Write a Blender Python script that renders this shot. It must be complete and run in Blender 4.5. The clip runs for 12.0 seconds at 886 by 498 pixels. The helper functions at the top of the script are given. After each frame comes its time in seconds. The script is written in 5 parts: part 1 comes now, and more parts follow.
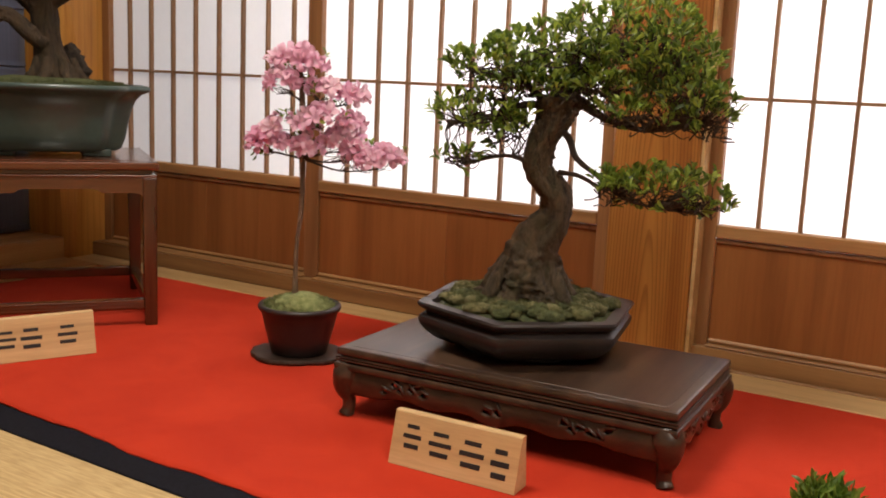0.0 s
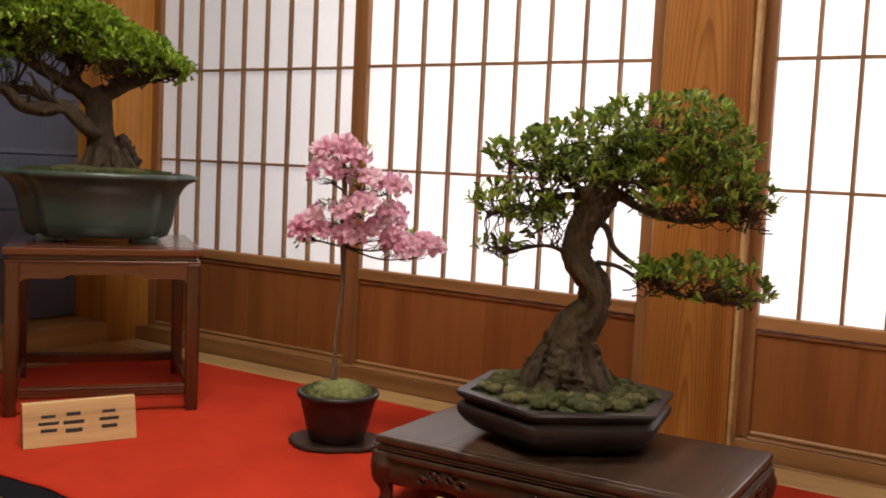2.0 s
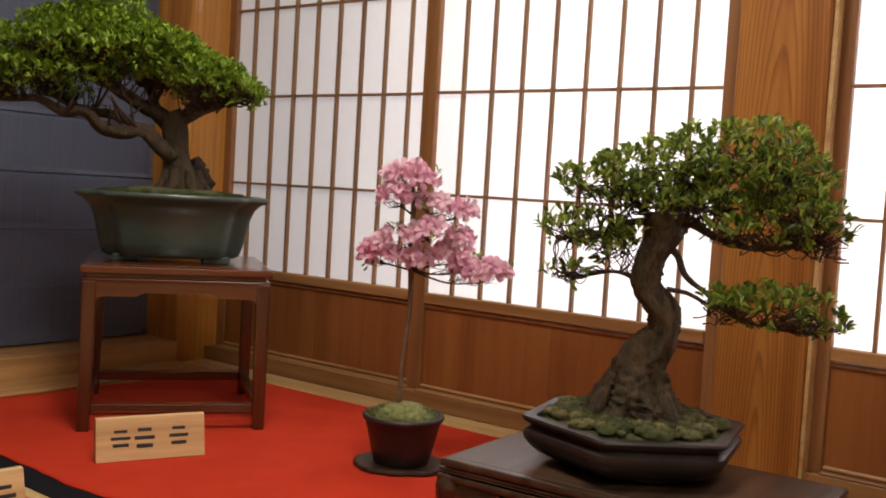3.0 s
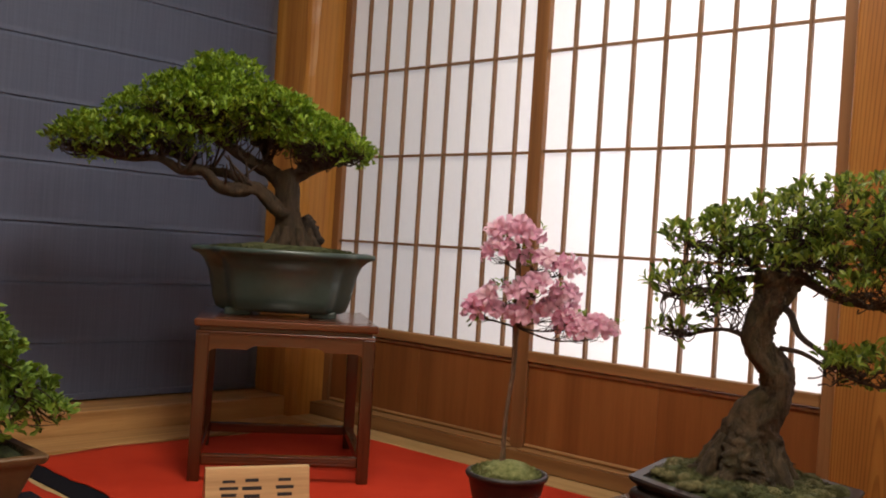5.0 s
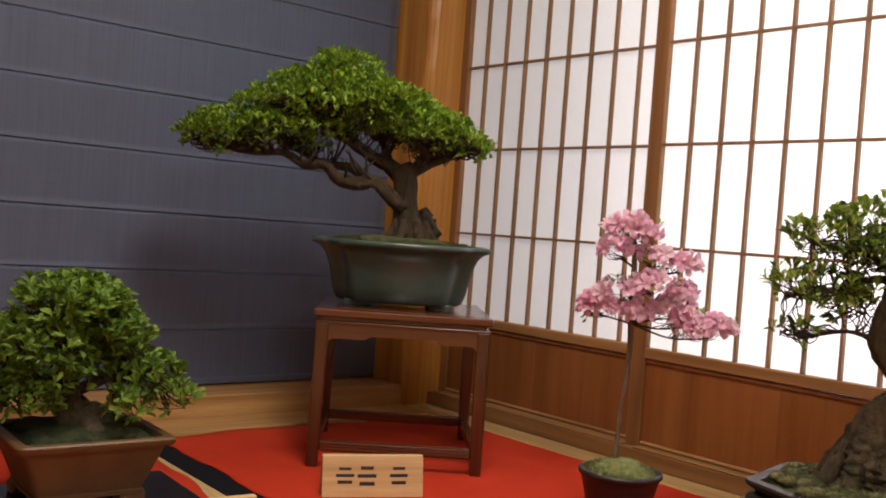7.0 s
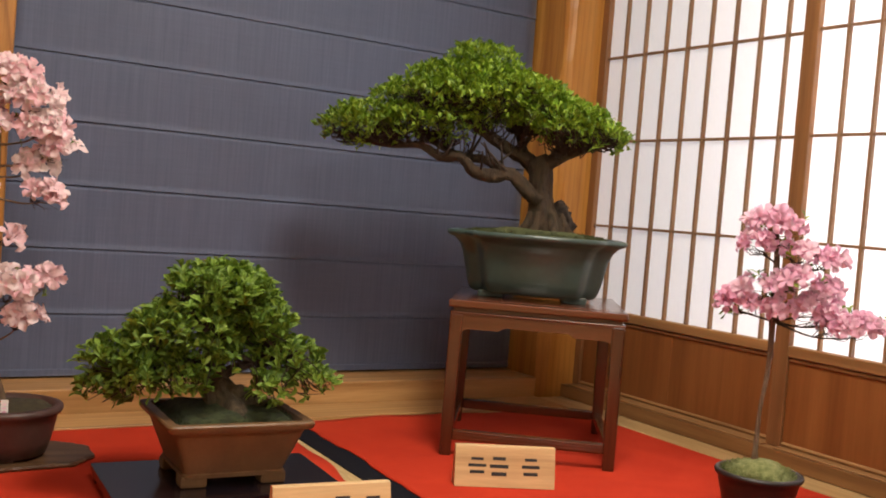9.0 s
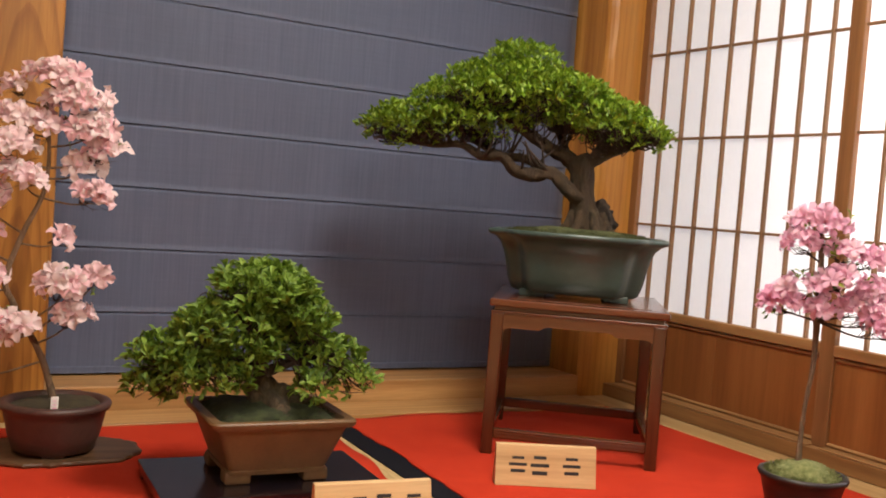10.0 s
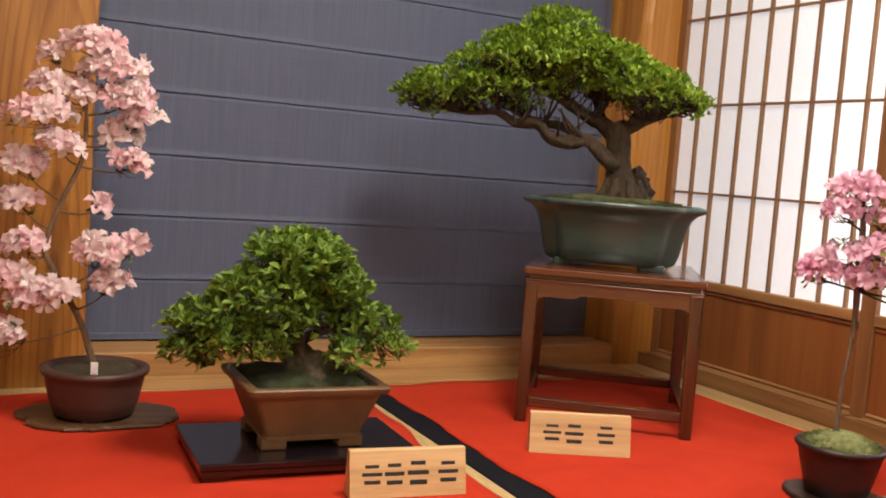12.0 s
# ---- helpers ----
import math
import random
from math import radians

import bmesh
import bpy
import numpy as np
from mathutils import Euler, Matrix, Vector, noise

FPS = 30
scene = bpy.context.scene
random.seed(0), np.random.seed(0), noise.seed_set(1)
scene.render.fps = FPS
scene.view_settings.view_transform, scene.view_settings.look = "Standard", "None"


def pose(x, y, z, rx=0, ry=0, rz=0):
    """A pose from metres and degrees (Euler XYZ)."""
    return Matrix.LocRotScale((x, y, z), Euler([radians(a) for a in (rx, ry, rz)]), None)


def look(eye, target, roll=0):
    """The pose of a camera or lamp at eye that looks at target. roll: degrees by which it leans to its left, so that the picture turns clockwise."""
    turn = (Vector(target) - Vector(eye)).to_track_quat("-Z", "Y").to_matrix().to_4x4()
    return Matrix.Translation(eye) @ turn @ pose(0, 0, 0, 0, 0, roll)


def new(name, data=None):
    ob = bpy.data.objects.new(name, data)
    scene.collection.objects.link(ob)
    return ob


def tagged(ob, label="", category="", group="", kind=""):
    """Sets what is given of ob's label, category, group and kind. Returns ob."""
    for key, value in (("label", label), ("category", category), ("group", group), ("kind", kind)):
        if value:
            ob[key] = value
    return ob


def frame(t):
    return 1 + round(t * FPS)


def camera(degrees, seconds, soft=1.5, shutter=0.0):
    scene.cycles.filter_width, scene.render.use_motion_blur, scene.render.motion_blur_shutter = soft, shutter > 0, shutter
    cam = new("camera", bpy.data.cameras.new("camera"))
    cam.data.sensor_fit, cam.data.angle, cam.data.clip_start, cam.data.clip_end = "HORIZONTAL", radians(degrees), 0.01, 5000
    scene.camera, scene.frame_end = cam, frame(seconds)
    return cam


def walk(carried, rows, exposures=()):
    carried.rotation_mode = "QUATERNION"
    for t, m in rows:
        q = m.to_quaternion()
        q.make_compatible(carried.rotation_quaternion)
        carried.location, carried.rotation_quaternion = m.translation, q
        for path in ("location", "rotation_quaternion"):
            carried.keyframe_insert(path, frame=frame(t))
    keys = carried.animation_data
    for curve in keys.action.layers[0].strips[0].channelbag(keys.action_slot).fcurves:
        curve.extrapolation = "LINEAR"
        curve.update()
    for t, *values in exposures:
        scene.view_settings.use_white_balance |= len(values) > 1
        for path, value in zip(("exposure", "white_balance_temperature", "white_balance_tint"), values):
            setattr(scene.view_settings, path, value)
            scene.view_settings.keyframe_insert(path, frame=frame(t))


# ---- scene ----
# ---- camera ----
cam = camera(48.48, 12.0, soft=1.85)
PATH = [
    (0, (0.0634, -0.0063, 0.647), (1.7547, 1.0067, 0.3105), 2.540),
    (0.5, (0.0595, -0.0068, 0.6482), (1.7524, 1.0196, 0.3642), 2.714),
    (1, (0.055, -0.011, 0.6491), (1.7381, 1.0389, 0.3944), 2.593),
    (1.5, (0.049, -0.0106, 0.6481), (1.7281, 1.0546, 0.4341), 2.657),
    (2, (0.0445, -0.0124, 0.6527), (1.7104, 1.0819, 0.488), 2.709),
    (2.5, (0.034, -0.0111, 0.6485), (1.6616, 1.1412, 0.4953), 3.036),
    (3, (0.0319, -0.0057, 0.6433), (1.6269, 1.1955, 0.5294), 3.365),
    (5, (0.0241, -0.0115, 0.6296), (1.4807, 1.3589, 0.6292), 3.650),
    (5.5, (0.0229, -0.0127, 0.6314), (1.4369, 1.4016, 0.6181), 3.788),
    (6, (0.0251, -0.0213, 0.6309), (1.3985, 1.4324, 0.6121), 4.278),
    (6.5, (0.0274, -0.0232, 0.6377), (1.36, 1.4678, 0.6093), 4.247),
    (7, (0.0305, -0.0277, 0.6406), (1.3082, 1.5105, 0.6032), 4.205),
    (9, (0.0297, -0.0398, 0.6464), (1.083, 1.6586, 0.5681), 4.571),
    (9.5, (0.0324, -0.046, 0.6513), (1.0396, 1.6797, 0.5643), 4.481),
    (10, (0.0306, -0.051, 0.653), (1.0081, 1.6915, 0.5619), 4.391),
    (10.5, (0.0329, -0.0482, 0.6558), (0.9918, 1.7035, 0.5449), 4.459),
    (11, (0.0308, -0.0503, 0.6564), (0.9792, 1.7066, 0.5391), 4.442),
    (11.5, (0.0357, -0.0513, 0.6531), (0.9573, 1.7197, 0.5337), 4.306),
    (12, (0.0343, -0.0453, 0.653), (0.9521, 1.7244, 0.4916), 4.350),
]
EXPOSURES = [(0.0, 0.20), (2.5, 0.02), (5.0, -0.1), (5.5, -0.1), (7.0, 0.07), (9.5, 0.62), (12.0, 0.70)]
walk(cam, [(t, look(eye, target, roll)) for t, eye, target, roll in PATH], EXPOSURES)

# ---- world, window light and room light ----
world = bpy.data.worlds.new("world")
scene.world = world
world.use_nodes = True
wn = world.node_tree
sky = wn.nodes.new("ShaderNodeTexSky")
sky.sky_type = "NISHITA"
sky.sun_disc = False
sky.sun_elevation, sky.sun_rotation = radians(40), radians(100)
wn.links.new(sky.outputs[0], wn.nodes["Background"].inputs[0])
wn.nodes["Background"].inputs[1].default_value = 0.1


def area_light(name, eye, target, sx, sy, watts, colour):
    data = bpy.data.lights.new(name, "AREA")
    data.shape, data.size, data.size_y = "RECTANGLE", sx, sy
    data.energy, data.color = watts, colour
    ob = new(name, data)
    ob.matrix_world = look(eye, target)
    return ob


# daylight on the paper windows, and warm overhead fill added from assumed, unseen lamps
area_light("daylight", (3.05, -0.09, 1.25), (2.0, -0.09, 1.2), 3.56, 2.6, 157, (1.0, 0.965, 0.975))
area_light("overhead_fill_light", (1.10, 1.18, 2.36), (1.10, 1.18, 0), 0.6, 0.6, 39, (1.0, 0.90, 0.78))
area_light("overhead_fill_light", (0.2, -0.7, 2.36), (0.2, -0.7, 0), 0.6, 0.6, 40, (1.0, 0.90, 0.78))

sun = bpy.data.lights.new("sun", "SUN")
sun.energy, sun.angle, sun.color = 0.6, radians(20), (1.0, 0.97, 0.93)
sun_ob = new("sun", sun)
sun_ob.matrix_world = look((3, -6, 9), (0, 0, 0))


# ---- materials ----
def material(name):
    m = bpy.data.materials.new(name)
    m.use_nodes = True
    nt = m.node_tree
    return m, nt, nt.nodes["Principled BSDF"]


def node(nt, kind, **values):
    n = nt.nodes.new(kind)
    for k, v in values.items():
        n.inputs[k].default_value = v
    return n


def ramp(nt, fac, stops):
    r = nt.nodes.new("ShaderNodeValToRGB")
    while len(r.color_ramp.elements) < len(stops):
        r.color_ramp.elements.new(0.5)
    for e, (p, c) in zip(r.color_ramp.elements, stops):
        e.position, e.color = p, (*c, 1)
    nt.links.new(fac, r.inputs[0])
    return r.outputs[0]


def mix(nt, fac, a, b, mode="MIX"):
    m = nt.nodes.new("ShaderNodeMix")
    m.data_type, m.blend_type = "RGBA", mode
    for sock, v in ((m.inputs[0], fac), (m.inputs[6], a), (m.inputs[7], b)):
        if isinstance(v, bpy.types.NodeSocket):
            nt.links.new(v, sock)
        else:
            sock.default_value = v if isinstance(v, (int, float)) else (*v, 1)
    return m.outputs[2]


def coords(nt, scale, jitter=False):
    tc = nt.nodes.new("ShaderNodeTexCoord")
    mp = nt.nodes.new("ShaderNodeMapping")
    mp.inputs["Scale"].default_value = scale
    src = tc.outputs["Object"]
    if jitter:
        info = nt.nodes.new("ShaderNodeObjectInfo")
        add = nt.nodes.new("ShaderNodeVectorMath")
        add.operation = "MULTIPLY_ADD"
        comb = nt.nodes.new("ShaderNodeCombineXYZ")
        for i in range(3):
            nt.links.new(info.outputs["Random"], comb.inputs[i])
        nt.links.new(comb.outputs[0], add.inputs[0])
        add.inputs[1].default_value = (3.1, 5.7, 4.3)
        nt.links.new(src, add.inputs[2])
        src = add.outputs[0]
    nt.links.new(src, mp.inputs[0])
    return mp.outputs[0]


def bump(nt, bsdf, height, strength, distance=0.002):
    b = nt.nodes.new("ShaderNodeBump")
    b.inputs["Strength"].default_value, b.inputs["Distance"].default_value = strength, distance
    nt.links.new(height, b.inputs["Height"])
    nt.links.new(b.outputs[0], bsdf.inputs["Normal"])


def noise_tex(nt, vec, scale, detail=4.0, rough=0.6, dist=0.0):
    n = node(nt, "ShaderNodeTexNoise", Scale=scale, Detail=detail, Roughness=rough, Distortion=dist)
    nt.links.new(vec, n.inputs["Vector"])
    return n.outputs["Fac"]


def wood(name, dark, mid, light, along="z", rough=0.45, grain=1.0, rings=0.5, coat=0.0, jitter=True):
    """Wood with fine streaks along one axis and broad wandering figure."""
    m, nt, b = material(name)
    k = {"x": (0.06, 1, 1), "y": (1, 0.06, 1), "z": (1, 1, 0.06)}[along]
    v = coords(nt, [c * grain for c in k], jitter)
    fine = noise_tex(nt, v, 190, 3, 0.7)
    w = nt.nodes.new("ShaderNodeTexWave")
    w.wave_type = "RINGS"
    w.rings_direction = along.upper()
    for key, val in (("Scale", 9.0), ("Distortion", 9.0), ("Detail", 2.0), ("Detail Scale", 1.2)):
        w.inputs[key].default_value = val
    nt.links.new(v, w.inputs["Vector"])
    base = ramp(nt, noise_tex(nt, v, 14, 3, 0.55, 1.0), [(0.3, dark), (0.5, mid), (0.72, light)])
    ringc = ramp(nt, w.outputs["Fac"], [(0.0, (0.55, 0.5, 0.45)), (0.35, (0.95, 0.93, 0.9)), (1.0, (1, 1, 1))])
    c = mix(nt, rings, base, ringc, "MULTIPLY")
    streak = ramp(nt, fine, [(0.35, (0.72, 0.68, 0.64)), (0.6, (1, 1, 1))])
    c = mix(nt, 0.4, c, streak, "MULTIPLY")
    nt.links.new(c, b.inputs["Base Color"])
    b.inputs["Roughness"].default_value = rough
    b.inputs["Coat Weight"].default_value = coat
    b.inputs["Coat Roughness"].default_value = 0.18
    bump(nt, b, fine, 0.25, 0.0008)
    return m


def plain(name, c1, c2, rough=0.5, scale=30, strength=0.3, dist=0.001, metal=0.0, coat=0.0, sheen=0.0):
    """A surface with broad stains and fine relief."""
    m, nt, b = material(name)
    v = coords(nt, (1, 1, 1))
    big = noise_tex(nt, v, scale, 5, 0.6)
    small = noise_tex(nt, v, scale * 9, 3, 0.6)
    c = ramp(nt, big, [(0.32, c1), (0.68, c2)])
    c = mix(nt, 0.35, c, ramp(nt, small, [(0.3, (0.7, 0.7, 0.7)), (0.7, (1, 1, 1))]), "MULTIPLY")
    nt.links.new(c, b.inputs["Base Color"])
    b.inputs["Roughness"].default_value, b.inputs["Metallic"].default_value = rough, metal
    b.inputs["Coat Weight"].default_value, b.inputs["Coat Roughness"].default_value = coat, 0.12
    b.inputs["Sheen Weight"].default_value = sheen
    bump(nt, b, small, strength, dist)
    return m


def leaf_material(name, dark, mid, light, rough=0.38, trans=0.25, by_object=False):
    m, nt, b = material(name)
    pick = nt.nodes.new("ShaderNodeObjectInfo").outputs["Random"] if by_object else nt.nodes.new("ShaderNodeNewGeometry").outputs["Random Per Island"]
    c = ramp(nt, pick, [(0.0, dark), (0.5, mid), (1.0, light)])
    v = coords(nt, (1, 1, 1))
    c = mix(nt, 0.5, c, ramp(nt, noise_tex(nt, v, 18, 2), [(0.3, (0.7, 0.72, 0.66)), (0.7, (1, 1, 1))]), "MULTIPLY")
    nt.links.new(c, b.inputs["Base Color"])
    b.inputs["Roughness"].default_value = rough
    tr = nt.nodes.new("ShaderNodeBsdfTranslucent")
    nt.links.new(c, tr.inputs["Color"])
    ms = nt.nodes.new("ShaderNodeMixShader")
    ms.inputs[0].default_value = trans
    nt.links.new(b.outputs[0], ms.inputs[1])
    nt.links.new(tr.outputs[0], ms.inputs[2])
    nt.links.new(ms.outputs[0], nt.nodes["Material Output"].inputs[0])
    return m


def paper_material():
    m, nt, b = material("shoji_paper")
    v = coords(nt, (1, 1, 1))
    c = ramp(nt, noise_tex(nt, v, 60, 6, 0.75), [(0.3, (0.83, 0.82, 0.82)), (0.7, (0.86, 0.85, 0.85))])
    nt.links.new(c, b.inputs["Base Color"])
    b.inputs["Roughness"].default_value = 0.9
    tr = nt.nodes.new("ShaderNodeBsdfTranslucent")
    nt.links.new(c, tr.inputs["Color"])
    ms = nt.nodes.new("ShaderNodeMixShader")
    ms.inputs[0].default_value = 0.62
    nt.links.new(b.outputs[0], ms.inputs[1])
    nt.links.new(tr.outputs[0], ms.inputs[2])
    nt.links.new(ms.outputs[0], nt.nodes["Material Output"].inputs[0])
    return m


def tatami_material():
    m, nt, b = material("tatami")
    v = coords(nt, (1, 1, 1))
    w = nt.nodes.new("ShaderNodeTexWave")
    w.bands_direction = "X"
    for key, val in (("Scale", 90.0), ("Distortion", 0.6), ("Detail", 1.0)):
        w.inputs[key].default_value = val
    nt.links.new(v, w.inputs["Vector"])
    long = noise_tex(nt, coords(nt, (1, 0.08, 1)), 220, 2)
    c = ramp(nt, long, [(0.3, (0.40, 0.27, 0.11)), (0.7, (0.58, 0.42, 0.20))])
    c = mix(nt, 0.3, c, ramp(nt, w.outputs["Fac"], [(0.0, (0.7, 0.7, 0.7)), (0.5, (1, 1, 1))]), "MULTIPLY")
    nt.links.new(c, b.inputs["Base Color"])
    b.inputs["Roughness"].default_value = 0.75
    bump(nt, b, w.outputs["Fac"], 0.3, 0.001)
    return m


def felt_material():
    m, nt, b = material("red_felt")
    v = coords(nt, (1, 1, 1))
    c = ramp(nt, noise_tex(nt, v, 5, 4, 0.6, 0.6), [(0.3, (0.43, 0.027, 0.010)), (0.7, (0.53, 0.040, 0.014))])
    fib = noise_tex(nt, v, 700, 2, 0.7)
    c = mix(nt, 0.35, c, ramp(nt, fib, [(0.3, (0.75, 0.7, 0.7)), (0.7, (1, 1, 1))]), "MULTIPLY")
    nt.links.new(c, b.inputs["Base Color"])
    b.inputs["Roughness"].default_value = 0.95
    b.inputs["Specular IOR Level"].default_value = 0.15
    b.inputs["Sheen Weight"].default_value = 0.12
    b.inputs["Sheen Tint"].default_value = (1, 0.2, 0.1, 1)
    bump(nt, b, fib, 0.5, 0.0012)
    return m


def blind_material():
    m, nt, b = material("blind_cloth")
    up = noise_tex(nt, coords(nt, (1, 1, 0.02)), 170, 3, 0.7)
    across = noise_tex(nt, coords(nt, (0.03, 1, 1)), 260, 2, 0.6)
    c = ramp(nt, up, [(0.25, (0.073, 0.093, 0.156)), (0.75, (0.106, 0.129, 0.206))])
    c = mix(nt, 0.4, c, ramp(nt, across, [(0.3, (0.78, 0.78, 0.8)), (0.7, (1, 1, 1))]), "MULTIPLY")
    nt.links.new(c, b.inputs["Base Color"])
    b.inputs["Roughness"].default_value = 0.7
    b.inputs["Sheen Weight"].default_value = 0.15
    bump(nt, b, up, 0.35, 0.001)
    return m


def bark_material(name, dark, mid, moss, moss_amount=0.3):
    m, nt, b = material(name)
    v = coords(nt, (1, 1, 0.35))
    ridges = noise_tex(nt, v, 55, 6, 0.7, 0.8)
    c = ramp(nt, ridges, [(0.3, dark), (0.62, mid), (0.8, [min(1, x * 1.5) for x in mid])])
    patch = ramp(nt, noise_tex(nt, coords(nt, (1, 1, 1)), 14, 4), [(0.5, (0, 0, 0)), (0.66, (moss_amount,) * 3)])
    c = mix(nt, patch, c, moss)
    nt.links.new(c, b.inputs["Base Color"])
    b.inputs["Roughness"].default_value = 0.85
    fine = noise_tex(nt, v, 240, 4, 0.7)
    both = nt.nodes.new("ShaderNodeMath")
    both.operation = "MULTIPLY_ADD"
    nt.links.new(fine, both.inputs[0])
    both.inputs[1].default_value = 0.35
    nt.links.new(ridges, both.inputs[2])
    bump(nt, b, both.outputs[0], 1.0, 0.013)
    return m


def figured_wood(name, dark, mid, light, heart, across=3.4, tall=0.17, figure=0.8):
    """Planed cedar: straight lines of grain round tall pointed arches that rise from the heart."""
    m, nt, b = material(name)
    tc = nt.nodes.new("ShaderNodeTexCoord")
    mp = nt.nodes.new("ShaderNodeMapping")
    k = (across, across, tall)
    mp.inputs["Scale"].default_value = k
    mp.inputs["Location"].default_value = [-a * b for a, b in zip(heart, k)]
    nt.links.new(tc.outputs["Object"], mp.inputs[0])
    w = nt.nodes.new("ShaderNodeTexWave")
    w.wave_type, w.rings_direction, w.wave_profile = "RINGS", "SPHERICAL", "SAW"
    for key, val in (("Scale", 13.0), ("Distortion", 1.6), ("Detail", 1.0), ("Detail Scale", 1.4)):
        w.inputs[key].default_value = val
    nt.links.new(mp.outputs[0], w.inputs["Vector"])
    v = coords(nt, (1, 1, 0.05))
    fine = noise_tex(nt, v, 210, 3, 0.7)
    base = ramp(nt, noise_tex(nt, v, 12, 3, 0.55, 1.0), [(0.3, dark), (0.5, mid), (0.72, light)])
    lines = ramp(nt, w.outputs["Fac"], [(0.0, (1, 1, 1)), (0.55, (0.97, 0.95, 0.92)), (0.88, (0.44, 0.32, 0.24)), (1.0, (0.70, 0.60, 0.52))])
    c = mix(nt, figure, base, lines, "MULTIPLY")
    c = mix(nt, 0.4, c, ramp(nt, fine, [(0.35, (0.75, 0.7, 0.66)), (0.6, (1, 1, 1))]), "MULTIPLY")
    nt.links.new(c, b.inputs["Base Color"])
    b.inputs["Roughness"].default_value = 0.4
    bump(nt, b, fine, 0.2, 0.0008)
    return m


PAPER = paper_material()
TATAMI = tatami_material()
FELT = felt_material()
CLOTH = blind_material()
CEDAR = wood("cedar_panel", (0.192, 0.066, 0.018), (0.256, 0.095, 0.026), (0.310, 0.122, 0.036), rough=0.4, rings=0.2, grain=0.5)
CEDAR_RAIL = wood("cedar_rail", (0.23, 0.115, 0.042), (0.33, 0.170, 0.064), (0.42, 0.23, 0.09), along="y", rings=0.2, rough=0.45)
FOOT_RAIL = wood("foot_rail_wood", (0.20, 0.098, 0.034), (0.29, 0.147, 0.053), (0.36, 0.195, 0.075), along="y", rings=0.2, rough=0.5)
POST_WINDOW = figured_wood("window_post_wood", (0.27, 0.100, 0.019), (0.37, 0.155, 0.032), (0.45, 0.215, 0.049), (2.305, 0.765, -0.25), figure=0.6)
POST_CORNER = figured_wood("corner_post_wood", (0.38, 0.155, 0.030), (0.52, 0.240, 0.050), (0.60, 0.310, 0.072), (2.50, 2.60, -0.6), 1.2, 0.035, 0.22)
POST_BLIND = figured_wood("blind_post_wood", (0.20, 0.080, 0.018), (0.38, 0.170, 0.033), (0.56, 0.285, 0.060), (0.315, 2.70, 0.05), 1.3, 0.14, 0.5)
BAR = wood("bar_wood", (0.18, 0.092, 0.042), (0.25, 0.135, 0.062), (0.32, 0.18, 0.088), rings=0.15, rough=0.55)
STILE = wood("stile_wood", (0.19, 0.085, 0.03), (0.26, 0.12, 0.045), (0.33, 0.16, 0.06), rings=0.2, rough=0.45)
SILL = wood("sill_wood", (0.36, 0.19, 0.065), (0.47, 0.26, 0.095), (0.56, 0.33, 0.13), along="x", rings=0.35, rough=0.45)
BOARD_LIGHT = wood("floorboard_wood", (0.42, 0.26, 0.10), (0.52, 0.34, 0.15), (0.60, 0.42, 0.2), along="y", rings=0.2, rough=0.5)
HERI = plain("tatami_border", (0.006, 0.006, 0.009), (0.012, 0.012, 0.018), rough=0.9, scale=120)
HERI.node_tree.nodes["Principled BSDF"].inputs["Specular IOR Level"].default_value = 0.12
PLASTER = plain("plaster", (0.62, 0.55, 0.42), (0.70, 0.63, 0.50), rough=0.9, scale=12)
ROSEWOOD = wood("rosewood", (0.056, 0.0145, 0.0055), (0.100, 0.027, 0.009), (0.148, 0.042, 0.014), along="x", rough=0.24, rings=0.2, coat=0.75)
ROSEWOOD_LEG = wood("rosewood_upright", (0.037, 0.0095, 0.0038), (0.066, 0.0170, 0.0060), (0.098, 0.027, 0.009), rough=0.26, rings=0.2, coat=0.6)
KARAKI = wood("dark_stand_wood", (0.017, 0.009, 0.006), (0.044, 0.024, 0.014), (0.080, 0.046, 0.028), along="y", rough=0.38, rings=0.3, coat=0.22)
LACQUER = plain("black_lacquer", (0.006, 0.004, 0.006), (0.010, 0.006, 0.008), rough=0.22, scale=8, strength=0.05, coat=0.6)
LACQUER_EDGE = plain("lacquer_edge", (0.026, 0.008, 0.007), (0.042, 0.014, 0.011), rough=0.25, scale=8, strength=0.05, coat=0.5)
SLAB = wood("slab_wood", (0.05, 0.025, 0.012), (0.10, 0.052, 0.025), (0.20, 0.11, 0.05), along="x", rough=0.4, rings=0.6)
SLAB_DARK = wood("dark_slab_wood", (0.018, 0.010, 0.007), (0.035, 0.019, 0.012), (0.06, 0.034, 0.022), along="x", rough=0.4, rings=0.5)
GLAZE = plain("green_glaze", (0.034, 0.060, 0.054), (0.060, 0.094, 0.084), rough=0.34, scale=7, strength=0.08, coat=0.12)
UNGLAZED = plain("dark_clay", (0.015, 0.011, 0.011), (0.028, 0.020, 0.019), rough=0.45, scale=18, strength=0.15)
BROWN_CLAY = plain("brown_clay", (0.115, 0.058, 0.022), (0.165, 0.088, 0.034), rough=0.5, scale=16, strength=0.2)
RED_CLAY = plain("red_brown_clay", (0.055, 0.026, 0.022), (0.085, 0.042, 0.033), rough=0.48, scale=16, strength=0.2)
SOIL = plain("soil", (0.03, 0.022, 0.012), (0.07, 0.055, 0.025), rough=0.95, scale=70, strength=0.9, dist=0.004)
MOSS = plain("moss", (0.060, 0.066, 0.020), (0.180, 0.175, 0.068), rough=0.95, scale=55, strength=1.0, dist=0.004)
